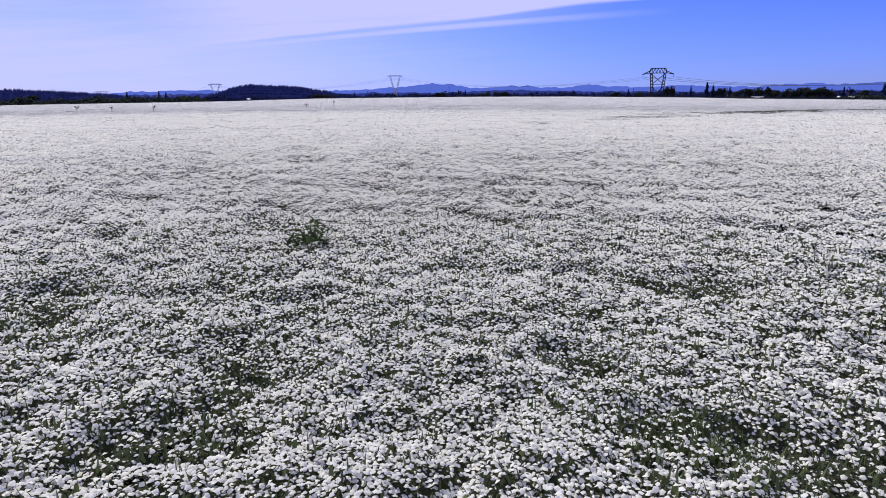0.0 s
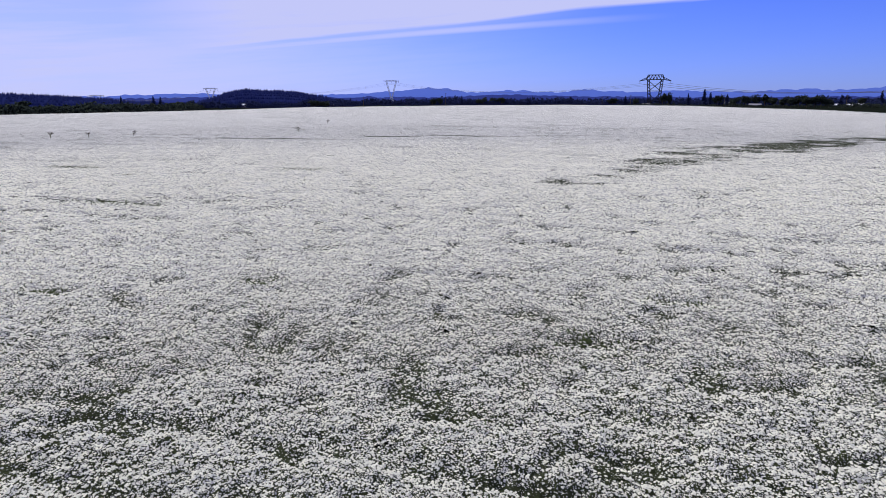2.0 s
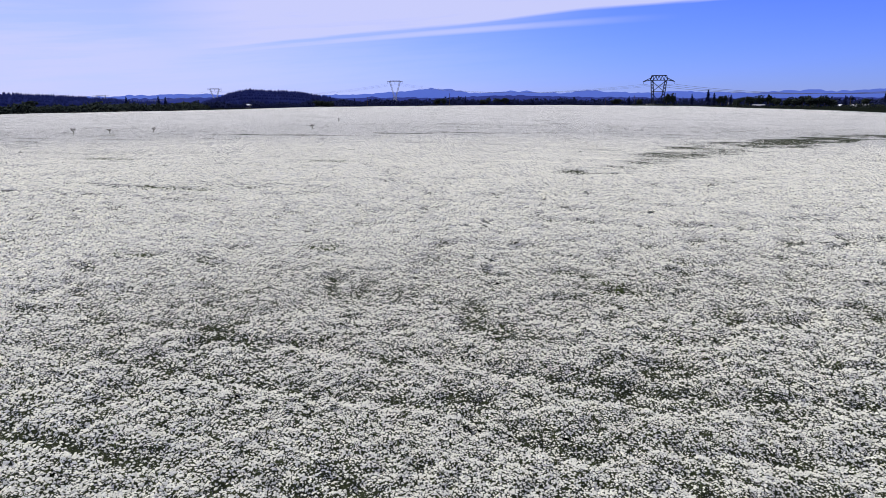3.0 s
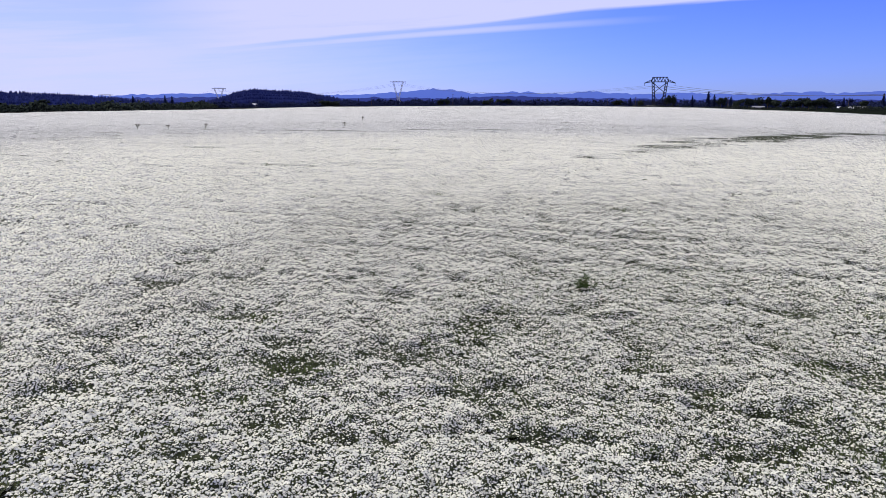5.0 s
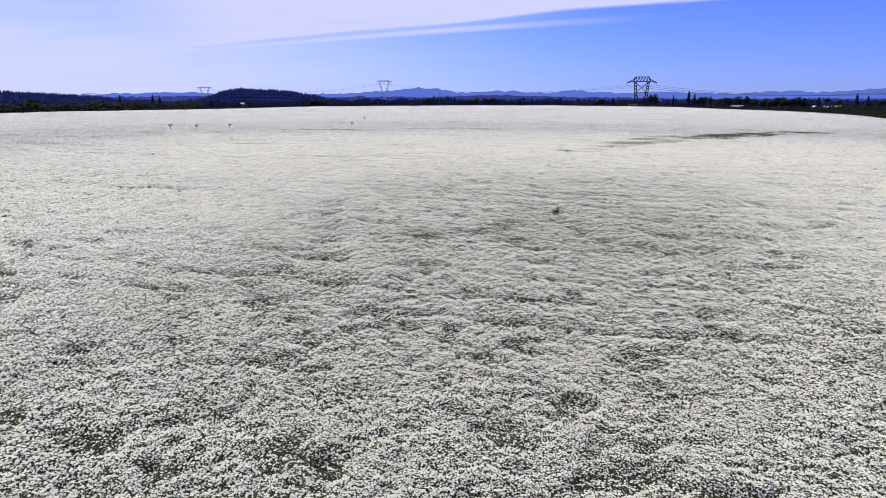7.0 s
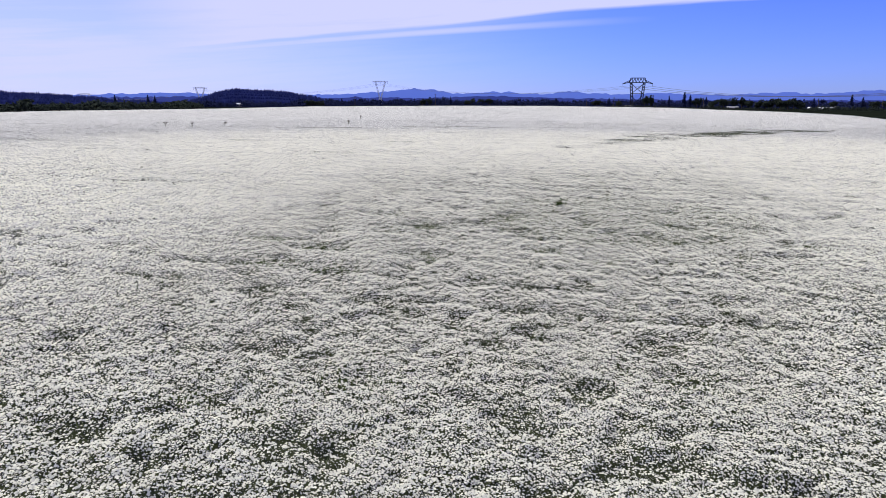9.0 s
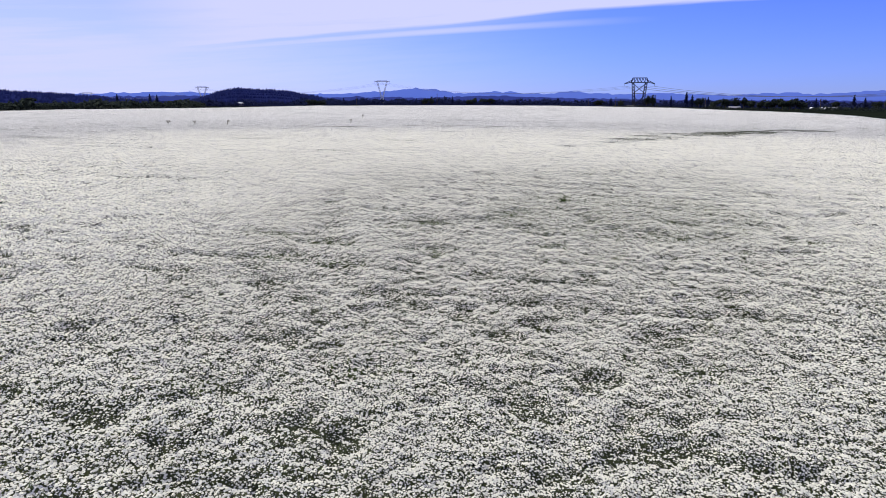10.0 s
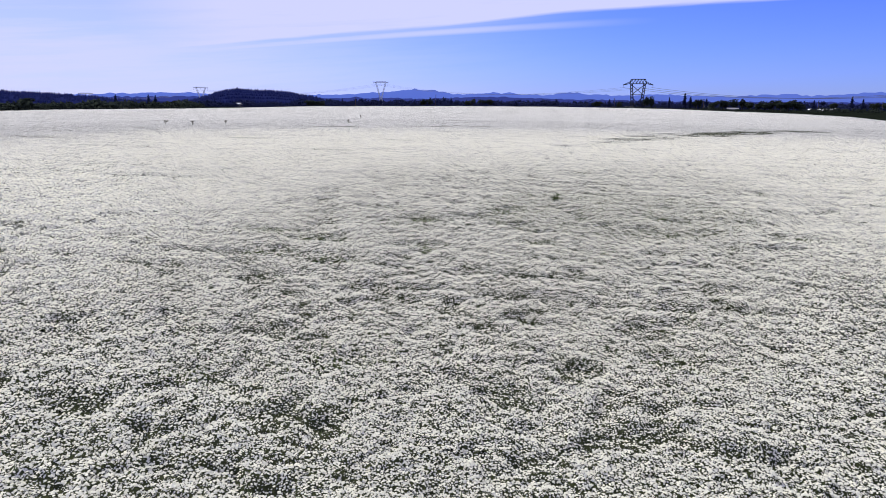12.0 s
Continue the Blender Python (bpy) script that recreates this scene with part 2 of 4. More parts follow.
# ---------------------------------------------------------------- lie of the land
EDGE_AZ = [-180, -120, -75, -48, -30, -23, -11, -3, 6, 10.4, 15.6, 18.8, 21.2, 26, 40, 75, 120, 180]
EDGE_R = [150, 190, 250, 270, 340, 355, 380, 460, 520, 470, 350, 260, 215, 165, 120, 105, 120, 150]
EDGE_Z = [0, 0, -0.6, -0.66, 0.18, 1.26, 1.84, 1.8, 0.9, 0.2, 0.31, 0.5, 0.2, -0.1, -0.3, -0.2, 0, 0]
OUT_AZ = [-180, -90, -50, -30, -12, 22, 60, 180]
OUT_Z = [-3, -5, -5, -3, -1.6, -1.2, -2, -3]


def polar(x, y):
    x, y = np.asarray(x, float), np.asarray(y, float) + 34.0
    return np.degrees(np.arctan2(x, y)), np.hypot(x, y)


def edge(az):
    wob = 1 + 0.012 * np.sin(np.radians(az) * 23) + 0.008 * np.sin(np.radians(az) * 57)
    return np.interp(az, EDGE_AZ, EDGE_R) * wob


def land(x, y):
    """Height of the soil."""
    az, d = polar(x, y)
    r, ze, zo = edge(az), np.interp(az, EDGE_AZ, EDGE_Z), np.interp(az, OUT_AZ, OUT_Z)
    inside = (ze - 0.3) * smooth(40, r, d)
    outside = (ze - 0.3) + (zo - ze + 0.3) * smooth(r, r + 130, d)
    return np.where(d < r, inside, outside)


# wheel tracks run along x: y, depth, width
TRACKS = [(10.3, 0.10, 0.20), (7.6, 0.11, 0.20), (-4.45, 0.11, 0.18), (-5.85, 0.08, 0.16), (-7.9, 0.09, 0.18), (-20.9, 0.10, 0.17), (-22.4, 0.11, 0.17),
          (26.0, 0.08, 0.2), (-19.2, 0.06, 0.15), (-36.5, 0.1, 0.2)]
# thin or lodged patches: x, y, half length, half width, strength
PATCHES = [(-6.4, -13.2, 0.7, 0.28, 0.9), (-4.7, -14.9, 0.8, 0.4, 1.0), (-2.5, -13.0, 0.5, 0.22, 0.8), (-8.3, -17.6, 0.9, 0.3, 0.6),
           (-6.7, -18.4, 0.7, 0.35, 0.9), (-6.8, -20.3, 0.8, 0.3, 0.6), (5.6, -15.4, 0.7, 0.3, 0.7), (3.6, -17.0, 0.5, 0.25, 0.6),
           (-4.6, -26.8, 0.5, 0.3, 0.7), (1.4, -25.0, 0.5, 0.3, 0.7), (-3.0, -26.0, 0.5, 0.3, 0.6), (-5.2, -15.9, 1.1, 0.5, 0.6),
           (-31.2, 23.0, 1.6, 0.5, 0.9), (-18.7, 11.4, 1.2, 0.4, 1.0), (-16.9, 11.1, 0.8, 0.35, 0.8), (-16.7, 24.7, 1.4, 0.5, 0.9),
           (-7.2, 2.2, 0.5, 0.3, 0.8), (-11.1, 0.4, 0.5, 0.25, 0.8), (-7.3, 5.7, 0.6, 0.3, 0.7), (0.0, 0.1, 0.6, 0.3, 0.8),
           (1.0, -2.6, 0.5, 0.3, 0.7), (1.8, 2.8, 0.6, 0.3, 0.8), (-0.9, -17.5, 0.4, 0.25, 0.8), (2.4, -13.1, 0.5, 0.25, 0.8),
           (2.4, -15.7, 0.6, 0.3, 0.7), (-3.6, -18.9, 0.6, 0.3, 0.7), (-5.4, -20.4, 0.5, 0.3, 0.7), (0.4, -18.3, 0.4, 0.25, 0.7)]
STREAKS = [(-33.5, 52.8, 9, 0.9, 0.7), (-15.4, 62.7, 6, 0.8, 0.8), (-23.1, 59.2, 3, 0.8, 0.9), (-35.2, 26.3, 5, 0.6, 0.6),
           (-20.0, -7.2, 3.2, 0.5, 0.7), (-15.6, 13.0, 4, 0.5, 0.6), (-20, 86, 16, 1.3, 0.5)]
RUT = [(-2.6, 19.5, 0.45), (-1.0, 23.0, 0.82), (1.2, 26.3, 0.82), (5.0, 36.1, 0.92), (9.1, 44.6, 0.9), (12.3, 48.4, 1.1), (22.9, 62.5, 1.15), (29.2, 67.9, 1.05), (34.0, 72.0, 0.7), (42.0, 78.0, 0.45)]


def swell(x, y):
    """Long low waves across the crop, 0 to 1."""
    return 0.7 * grain(x * 0.4, y + 0.2 * x, 0.8, 38) + 0.3 * grain(x * 0.6, y - 0.1 * x, 0.4, 39)


def thin(x, y):
    """How far the crop is thinned or flattened, or its bloom cut to imitate shade, 0 to 1."""
    x, y = np.asarray(x, float), np.asarray(y, float)
    g = np.zeros_like(x)
    wob = 0.5 * (grain(x, y * 0 + 3.3, 3.0, 5) - 0.5) + 0.25 * (grain(x, y * 0 + 8.3, 0.8, 6) - 0.5)
    for k, (y0, depth, w) in enumerate(TRACKS):
        gap = 0.52 + 0.48 * smooth(0.38, 0.62, 0.6 * grain(x, y * 0 + 2.3 * k, 1.3, 7) + 0.4 * grain(x, y * 0 + 1.7 * k, 0.4, 8))
        g = np.maximum(g, gap * (depth / 0.132) * np.exp(-((y - y0 - wob + 0.06 * x) / (1.20 * w)) ** 2))
    rag = 0.7 * (grain(x, y, 0.35, 11) - 0.5) + 0.5 * (grain(x, y, 0.9, 12) - 0.5)
    for x0, y0, a, b, s in PATCHES + STREAKS:
        q = np.hypot((x - x0) / (a * 1.3), (y - y0) / (b * 1.3)) + rag
        g = np.maximum(g, (0.74 if a < 2 else 0.95) * s * smooth(1.6, 0.2, q))
    rut = np.zeros_like(x)
    for (xa, ya, sa), (xb, yb, sb) in zip(RUT, RUT[1:]):
        t = np.clip(((x - xa) * (xb - xa) + (y - ya) * (yb - ya)) / ((xb - xa) ** 2 + (yb - ya) ** 2), 0, 1)
        d = np.hypot(x - xa - t * (xb - xa), y - ya - t * (yb - ya))
        w = (3.8 + 3.4 * smooth(28, 44, y) * smooth(84, 66, y)) * (0.6 + 0.8 * grain(x, y, 5.0, 15))
        rut = np.maximum(rut, (sa + (sb - sa) * t) * smooth(1.2, 0.15, d / w))
    strand = 0.34 * grain(x * 0.4, y, 2.0, 16) + 0.36 * grain(x * 0.45, y, 1.0, 17) + 0.30 * grain(x * 0.5, y, 0.5, 18) - 0.5
    g = np.maximum(g, 0.74 * smooth(0.38, 1.05, rut * 0.92 + strand * 1.8) * smooth(0.05, 0.3, rut))
    long = smooth(0.66, 0.86, 0.6 * grain(x * 0.5, y, 2.4, 21) + 0.4 * grain(x * 0.3, y, 0.7, 22))
    # flecks of thinned bloom stand in for shaded hollows between tufts
    fleck = smooth(0.54, 0.78, 0.55 * grain(x * 0.7, y, 0.62, 23) + 0.45 * grain(x * 0.8, y, 0.28, 24))
    # bloom cut on slopes facing the camera, which look darker in its view
    ripple = smooth(0.05, 0.36, swell(x, y + 0.16) - swell(x, y - 0.16) + 0.30 * (grain(x, y, 0.3, 26) - 0.5))
    near = 0.4 + 0.6 * smooth(70, 18, lod(x, y))
    # far streaks of lower bloom imitate crease shading seen at a low angle
    lane = 0.46 * smooth(0.50, 0.78, 0.55 * grain(x * 0.3, y + 0.05 * x, 2.2, 51) + 0.45 * grain(x * 0.5, y, 0.8, 52)) * smooth(26, 55, lod(x, y))
    g = np.maximum(g, lane)
    return np.clip(np.maximum(np.maximum(g, 0.26 * near * long), np.maximum(0.62 * near * fleck, 0.11 * ripple * smooth(70, 12, lod(x, y)))), 0, 1)


def tufts(x, y):
    """Rise and fall of the crop's top about its mean, how far a place is on a tuft (1) or in a crease (0), and the same for single plants."""
    wx, wy = x + 0.14 * grain(x, y, 0.35, 34), y + 0.14 * grain(x, y, 0.35, 35)
    a, _ = billow(wx, wy, 0.62, 32)
    b, high = billow(0.8 * wx + 0.6 * wy, 0.8 * wy - 0.6 * wx, 0.23, 33)
    c, tall = billow(0.45 * wx + 0.893 * wy, 0.45 * wy - 0.893 * wx, 0.095, 36)
    h = 0.05 * (b - 0.8) + 0.05 * (high - 0.5) + 0.05 * (c - 0.8) + 0.075 * (tall - 0.5) * smooth(0.0, 0.5, c)
    # far from the flight the relief is flattened to suit the camera's view
    h = 0.06 * (grain(x, y, 1.9, 31) - 0.5) + 0.02 * (swell(x, y) - 0.5) + 0.05 * (a - 0.8) + h * (0.12 + 0.88 * smooth(75, 30, lod(x, y)))
    return h, smooth(0.25, 0.95, 0.36 * a + 0.44 * b + 0.20 * c), smooth(0.04, 0.50, c) * (0.78 + 0.22 * tall)


CROP = 0.30


def crop_top(x, y, g, h):
    return land(x, y) + CROP + h - (0.05 + 0.10 * smooth(45, 12, lod(x, y))) * g


# ---------------------------------------------------------------- ground and crop canopy
def ring_mesh(rings, azs):
    """Vertices' x, y of a polar net about the field's near end, and its quads; the middle is closed by the smallest ring."""
    a, r = np.meshgrid(np.radians(azs), rings)
    n, k = a.shape
    x, y = r * np.sin(a), r * np.cos(a) - 46.0
    i, j = np.meshgrid(np.arange(n - 1), np.arange(k), indexing="ij")
    jn = (j + 1) % k
    quads = np.stack([i * k + j, i * k + jn, (i + 1) * k + jn, (i + 1) * k + j], -1).reshape(-1, 4)
    return x.ravel(), y.ravel(), quads[:, ::-1]


def build_ground():
    rings = np.concatenate([[0.01, 10, 20, 40, 60, 80], np.geomspace(100, 4900, 130)])
    azs = np.arange(-180, 180, 1.5)
    x, y, quads = ring_mesh(rings, azs)
    z = land(x, y) + 0.12 * smooth(150, 400, np.hypot(x, y)) * (grain(x, y, 40, 41) - 0.5)
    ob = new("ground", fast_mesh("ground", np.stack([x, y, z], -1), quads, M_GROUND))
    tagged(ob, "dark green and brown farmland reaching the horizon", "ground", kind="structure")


def lod(x, y):
    """How far off a place is when the flight, which goes along x = 0 over y from -34 to -10, has it before it."""
    x, y = np.asarray(x, float), np.asarray(y, float)
    back = np.maximum(np.maximum(4.5, -x / 1.15), x / 0.58)
    return np.maximum(np.hypot(x, y - np.clip(y - back, -34.0, -10.5)), 4.5)


TILE = 2.0
FINE_REACH = 105.0


def in_view(x, y):
    """The wedge of field that lies before the flight, a little widened."""
    az, d = np.degrees(np.arctan2(x - 0.5, y + 39.0)), np.hypot(x - 0.5, y + 39.0)
    return (az > -51) & (az < 27) & (d > 8)


def in_fine(x, y):
    """Whether a place lies in the stretch of field that is laid in tiles."""
    x, y = (np.floor(np.asarray(v, float) / TILE) + 0.5 for v in (x, y))
    x, y = x * TILE, y * TILE
    return (in_view(x, y) & (lod(x, y) < FINE_REACH)) | (np.hypot(x, y + 26) < 58)


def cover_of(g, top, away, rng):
    """Share of white bloom: most on the tufts, less in creases and thinned places; raised far from the flight to suit
    the camera's low view.
    """
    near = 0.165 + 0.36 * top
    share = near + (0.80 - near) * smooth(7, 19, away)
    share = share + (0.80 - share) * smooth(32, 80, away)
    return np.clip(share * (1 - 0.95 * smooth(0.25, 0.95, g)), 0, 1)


def build_canopy():
    """The crop's crumpled top: fine tiles where the flight passes, a coarser net beyond."""
    rng = np.random.default_rng(12)
    ix, iy = np.meshgrid(np.arange(-70, 50), np.arange(-45, 60))
    cx, cy = ((v.ravel() + 0.5) * TILE for v in (ix, iy))
    ok = in_fine(cx, cy)
    cx, cy = cx[ok], cy[ok]
    n_of = np.clip(TILE / (CELL + CELL_GROW * np.maximum(lod(cx, cy) - 0.7, 4.0)), 6, 70)
    n_of = np.where(in_view(cx, cy), n_of, 7)
    sizes = np.array([70, 62, 54, 46, 40, 34, 28, 23, 19, 15, 12, 9, 7, 6])
    step = np.argmin(np.abs(n_of[:, None] - sizes[None]), 1)
    V, Q, B, start = [], [], [], 0
    for k, n in enumerate(sizes):
        tx, ty = cx[step == k], cy[step == k]
        if not len(tx):
            continue
        cell = TILE / n
        line = (np.arange(n + 1) / n - 0.5) * (TILE + 0.03)
        gx, gy = np.meshgrid(line, line)
        x, y = tx[:, None, None] + gx[None], ty[:, None, None] + gy[None]
        x = x + rng.uniform(-0.3, 0.3, x.shape) * cell
        y = y + rng.uniform(-0.3, 0.3, y.shape) * cell
        g = thin(x, y)
        h, top, _ = tufts(x, y)
        z = crop_top(x, y, g, h) + rng.normal(0, 1, x.shape) * 0.010 - 0.015 * smooth(50, 25, lod(x, y))
        V.append(np.stack([x, y, z], -1).reshape(-1, 3))
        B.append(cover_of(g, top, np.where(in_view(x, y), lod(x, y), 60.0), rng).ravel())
        a, i, j = np.meshgrid(np.arange(len(tx)), np.arange(n), np.arange(n), indexing="ij")
        o = start + a * (n + 1) ** 2 + i * (n + 1) + j
        Q.append(np.stack([o, o + 1, o + n + 2, o + n + 1], -1).reshape(-1, 4))
        start += len(tx) * (n + 1) ** 2
    me = fast_mesh("crop_canopy", np.concatenate(V), np.concatenate(Q), M_CANOPY, ("bloom", np.concatenate(B)))
    tagged(new("flower_crop", me), "dense crop in full white bloom over dark green leaves", "flower field", kind="stuff")

    rings = np.concatenate([[0.01, 10, 20], np.arange(30, 104, 2.0), np.geomspace(104, 600, 140)])
    azs = np.concatenate([np.arange(-180, -56, 2.0), np.arange(-56, 32, 0.4), np.arange(32, 180, 2.0)])
    x, y, quads = ring_mesh(rings, azs)
    az, d = polar(x, y)
    r = edge(az)
    # pull the outermost vertices in to the field's edge
    f = np.where(d > r, r / np.maximum(d, 1e-6), 1.0)
    x, y = x * f, (y + 34) * f - 34
    outside = d > r
    inner = in_fine(x, y)
    for dx, dy in ((5, 0), (-5, 0), (0, 5), (0, -5), (4, 4), (-4, 4), (4, -4), (-4, -4)):
        inner &= in_fine(x + dx, y + dy)
    keep = ~outside[quads].all(1) & ~inner[quads].all(1)
    g = thin(x, y)
    h, top, _ = tufts(x, y)
    z = crop_top(x, y, g, h) + rng.normal(0, 0.03, x.shape) - 0.3 * in_fine(x, y)
    z = np.where(outside, land(x, y) + 0.02, z)
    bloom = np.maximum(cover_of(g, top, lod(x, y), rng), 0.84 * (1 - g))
    used = np.unique(quads[keep])
    index = np.zeros(len(x), np.int64)
    index[used] = np.arange(len(used))
    me = fast_mesh("crop_canopy_far", np.stack([x, y, z], -1)[used], index[quads[keep]], M_CANOPY, ("bloom", bloom[used]))
    tagged(new("flower_crop", me), "far part of the crop, an even sheet of white bloom", "flower field", kind="stuff")


CELL, CELL_GROW = 0.056, 0.0044


def dome(sides, o, e1, e2, e3, w):
    """Rounded flower heads of that many petals: a raised middle and a drooping, uneven rim."""
    rim = [o + w * (e1 * math.cos(q) + e2 * math.sin(q)) * (1.0 if k % 2 else 0.88) - w * e3 * (0.42 if k % 2 else 0.18)
           for k, q in enumerate(np.arange(sides) * 2 * math.pi / sides)]
    verts = np.stack([o + w * e3 * 0.30, *rim], 1).reshape(-1, 3)
    base = np.arange(len(o))[:, None, None] * (sides + 1)
    return verts, (base + np.array([[0, 1 + k, 1 + (k + 1) % sides] for k in range(sides)])[None]).reshape(-1, 3)


def build_flowers():
    """White flower heads standing side by side over the crop's top; wider apart and in larger heads far from the flight."""
    rng = np.random.default_rng(4)
    px, py, ps, pg, ph, pl = [], [], [], [], [], []
    steps = np.geomspace(2.4, 76.0, 24)
    for near, far in zip(steps, steps[1:]):
        p = FLOWER_APART + FLOWER_GROW * min(math.sqrt(near * far), 30.0)
        # a slanting net with every place shifted by chance
        reach = 40 + far * 1.25
        u, v = np.meshgrid(np.arange(-reach, reach, p), np.arange(-reach, reach, p * 0.9))
        u = u + 0.5 * p * (np.arange(u.shape[0]) % 2)[:, None]
        u, v = u.ravel(), v.ravel()
        x, y = 0.83 * u - 0.558 * v - 6.0, 0.558 * u + 0.83 * v - 12.0 + far * 0.5
        away = np.minimum(lod(x, y), 2.6 + 1.2 * np.maximum(np.hypot(x - 1.2, y + 12.9) - 1.0, 0.0))
        az = np.degrees(np.arctan2(x - 0.5, y + 38.5))
        ok = (away >= near) & (away < far) & (az > -50) & (az < 24) & (0.972 * (y + 34) - 0.235 * x > 3.9)
        x, y, away = x[ok], y[ok], away[ok]
        n = len(x)
        x, y = x + rng.uniform(-0.36, 0.36, n) * p, y + rng.uniform(-0.36, 0.36, n) * p
        g = thin(x, y)
        h, top, plant = tufts(x, y)
        plant = plant + (1 - plant) * 0.45 * smooth(8, 24, away)
        keep = rng.uniform(0, 1, n) < (1 - 0.94 * smooth(0.25, 0.95, g)) * (0.70 + 0.30 * top) * (0.14 + 0.86 * plant) * (1 - smooth(26, 76, away))
        px.append(x[keep]), py.append(y[keep]), ps.append(np.full(keep.sum(), p * FLOWER_FILL)), pg.append(g[keep]), ph.append(h[keep]), pl.append(away[keep])
    x, y, s, g, h, away = (np.concatenate(v) for v in (px, py, ps, pg, ph, pl))
    n = len(x)
    z = crop_top(x, y, g, h) + 0.024 + rng.normal(0.0, 1.0, n) * np.minimum(0.24 * s, 0.022)
    s = s * rng.uniform(0.72, 1.22, n)
    # axes for each flower, tipped off the vertical
    tilt, turn, spin = np.abs(rng.normal(0, 0.40, n)) * (1 - 0.75 * smooth(14, 60, away)), rng.uniform(0, 2 * np.pi, n), rng.uniform(0, 2 * np.pi, n)
    up = np.stack([np.sin(tilt) * np.cos(turn), np.sin(tilt) * np.sin(turn), np.cos(tilt)], -1)
    ref = np.stack([np.cos(spin), np.sin(spin), np.zeros(n)], -1)
    side = np.cross(up, ref)
    side /= np.linalg.norm(side, axis=1)[:, None]
    ahead = np.cross(side, up)
    at = np.stack([x, y, z], -1)
    close = away < 4.4
    for mask, sides in ((close, 5), (~close & (away < 9.5), 4), (~close & (away >= 9.5), 3)):
        verts, tris = dome(sides, at[mask], side[mask], ahead[mask], up[mask], s[mask][:, None] * 0.5)
        ob = new("blossom", fast_mesh("blossom", verts, tris, M_PETAL))
        tagged(ob, "dense small white cup-shaped flowers topping the crop", "flowers", kind="stuff")


FLOWER_APART, FLOWER_GROW, FLOWER_FILL = 0.0145, 0.0034, 1.105
build_ground()
build_canopy()
build_flowers()


# ---------------------------------------------------------------- hills
def ridge(name, label, d, az0, az1, heights, depth, mat, rough=2.0, seed=1, step=0.12, base=-8.0):
    """A range of hills at distance d: a rounded mesh whose crest follows (bearing, height) pairs."""
    azs = np.arange(az0, az1, step)
    crest = np.interp(azs, [h[0] for h in heights], [h[1] for h in heights])
    crest = crest + rough * (0.6 * (grain(azs, azs * 0, 1.1, seed) - 0.5) + 0.4 * (grain(azs, azs * 0, 0.35, seed + 1) - 0.5))
    rows = np.linspace(-1, 1, 13)
    a, q = np.meshgrid(np.radians(azs), rows)
    h = base + (crest[None] - base) * np.cos(q * math.pi / 2) ** 0.8
    h = h + rough * 0.5 * (grain(np.degrees(a) * 3, q * 4, 1.0, seed + 2) - 0.5) * (1 - np.abs(q))
    r = d + depth * q
    x, y = r * np.sin(a), r * np.cos(a) - 34
    n, k = a.shape
    i, j = np.meshgrid(np.arange(n - 1), np.arange(k - 1), indexing="ij")
    quads = np.stack([i * k + j, i * k + j + 1, (i + 1) * k + j + 1, (i + 1) * k + j], -1).reshape(-1, 4)
    me = fast_mesh(name, np.stack([x.ravel(), y.ravel(), h.ravel()], -1), quads, mat)
    me.polygons.foreach_set("use_smooth", np.ones(len(me.polygons), bool))
    ob = tagged(new(name, me), label, "hill", kind="structure")
    return np.stack([x.ravel(), y.ravel(), h.ravel()], -1).reshape(n, k, 3)


def hill_woods(name, label, net, count, tall, seed, mat, rows=(1, 7)):
    """Conifers standing close together over a hill's near side: one joined mesh."""
    rng = np.random.default_rng(seed)
    n, k, _ = net.shape
    verts, tris = [], []
    i = rng.integers(rows[0], rows[1], count)
    j = rng.integers(0, k - 1, count)
    f = rng.uniform(0, 1, count)[:, None]
    o = net[i, j] * (1 - f) + net[i, j + 1] * f
    o[:, 2] -= 1.0
    o[:, 0] += rng.normal(0, 1.5, count)
    t = tall * rng.uniform(0.4, 1.1, count) ** 1.3
    w = tall * rng.uniform(0.22, 0.42, count)
    for q in range(5):
        verts.append(o + np.stack([w * math.cos(q * 1.2566), w * math.sin(q * 1.2566), 0 * t], -1))
    verts.append(o + np.stack([0 * t, 0 * t, t], -1))
    v = np.stack(verts, 1).reshape(-1, 3)
    b = np.arange(count)[:, None, None] * 6
    tr = (b + np.array([[q, (q + 1) % 5, 5] for q in range(5)])[None]).reshape(-1, 3)
    tagged(new(name, fast_mesh(name, v, tr, mat)), label, "woods", kind="stuff")


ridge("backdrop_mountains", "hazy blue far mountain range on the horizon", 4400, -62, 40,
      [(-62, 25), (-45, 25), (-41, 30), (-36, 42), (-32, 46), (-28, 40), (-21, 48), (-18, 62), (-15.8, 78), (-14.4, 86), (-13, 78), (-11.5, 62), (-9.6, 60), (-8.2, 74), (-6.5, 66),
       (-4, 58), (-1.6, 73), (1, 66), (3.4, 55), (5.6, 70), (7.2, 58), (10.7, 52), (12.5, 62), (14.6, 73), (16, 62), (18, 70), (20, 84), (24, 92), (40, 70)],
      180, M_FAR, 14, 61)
ridge("backdrop_foothills", "hazy blue wooded foothills before the mountains", 3000, -62, 40,
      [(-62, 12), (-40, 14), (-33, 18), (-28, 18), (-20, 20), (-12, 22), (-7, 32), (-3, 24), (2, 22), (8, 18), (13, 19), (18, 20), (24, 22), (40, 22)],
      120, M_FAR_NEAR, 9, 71)
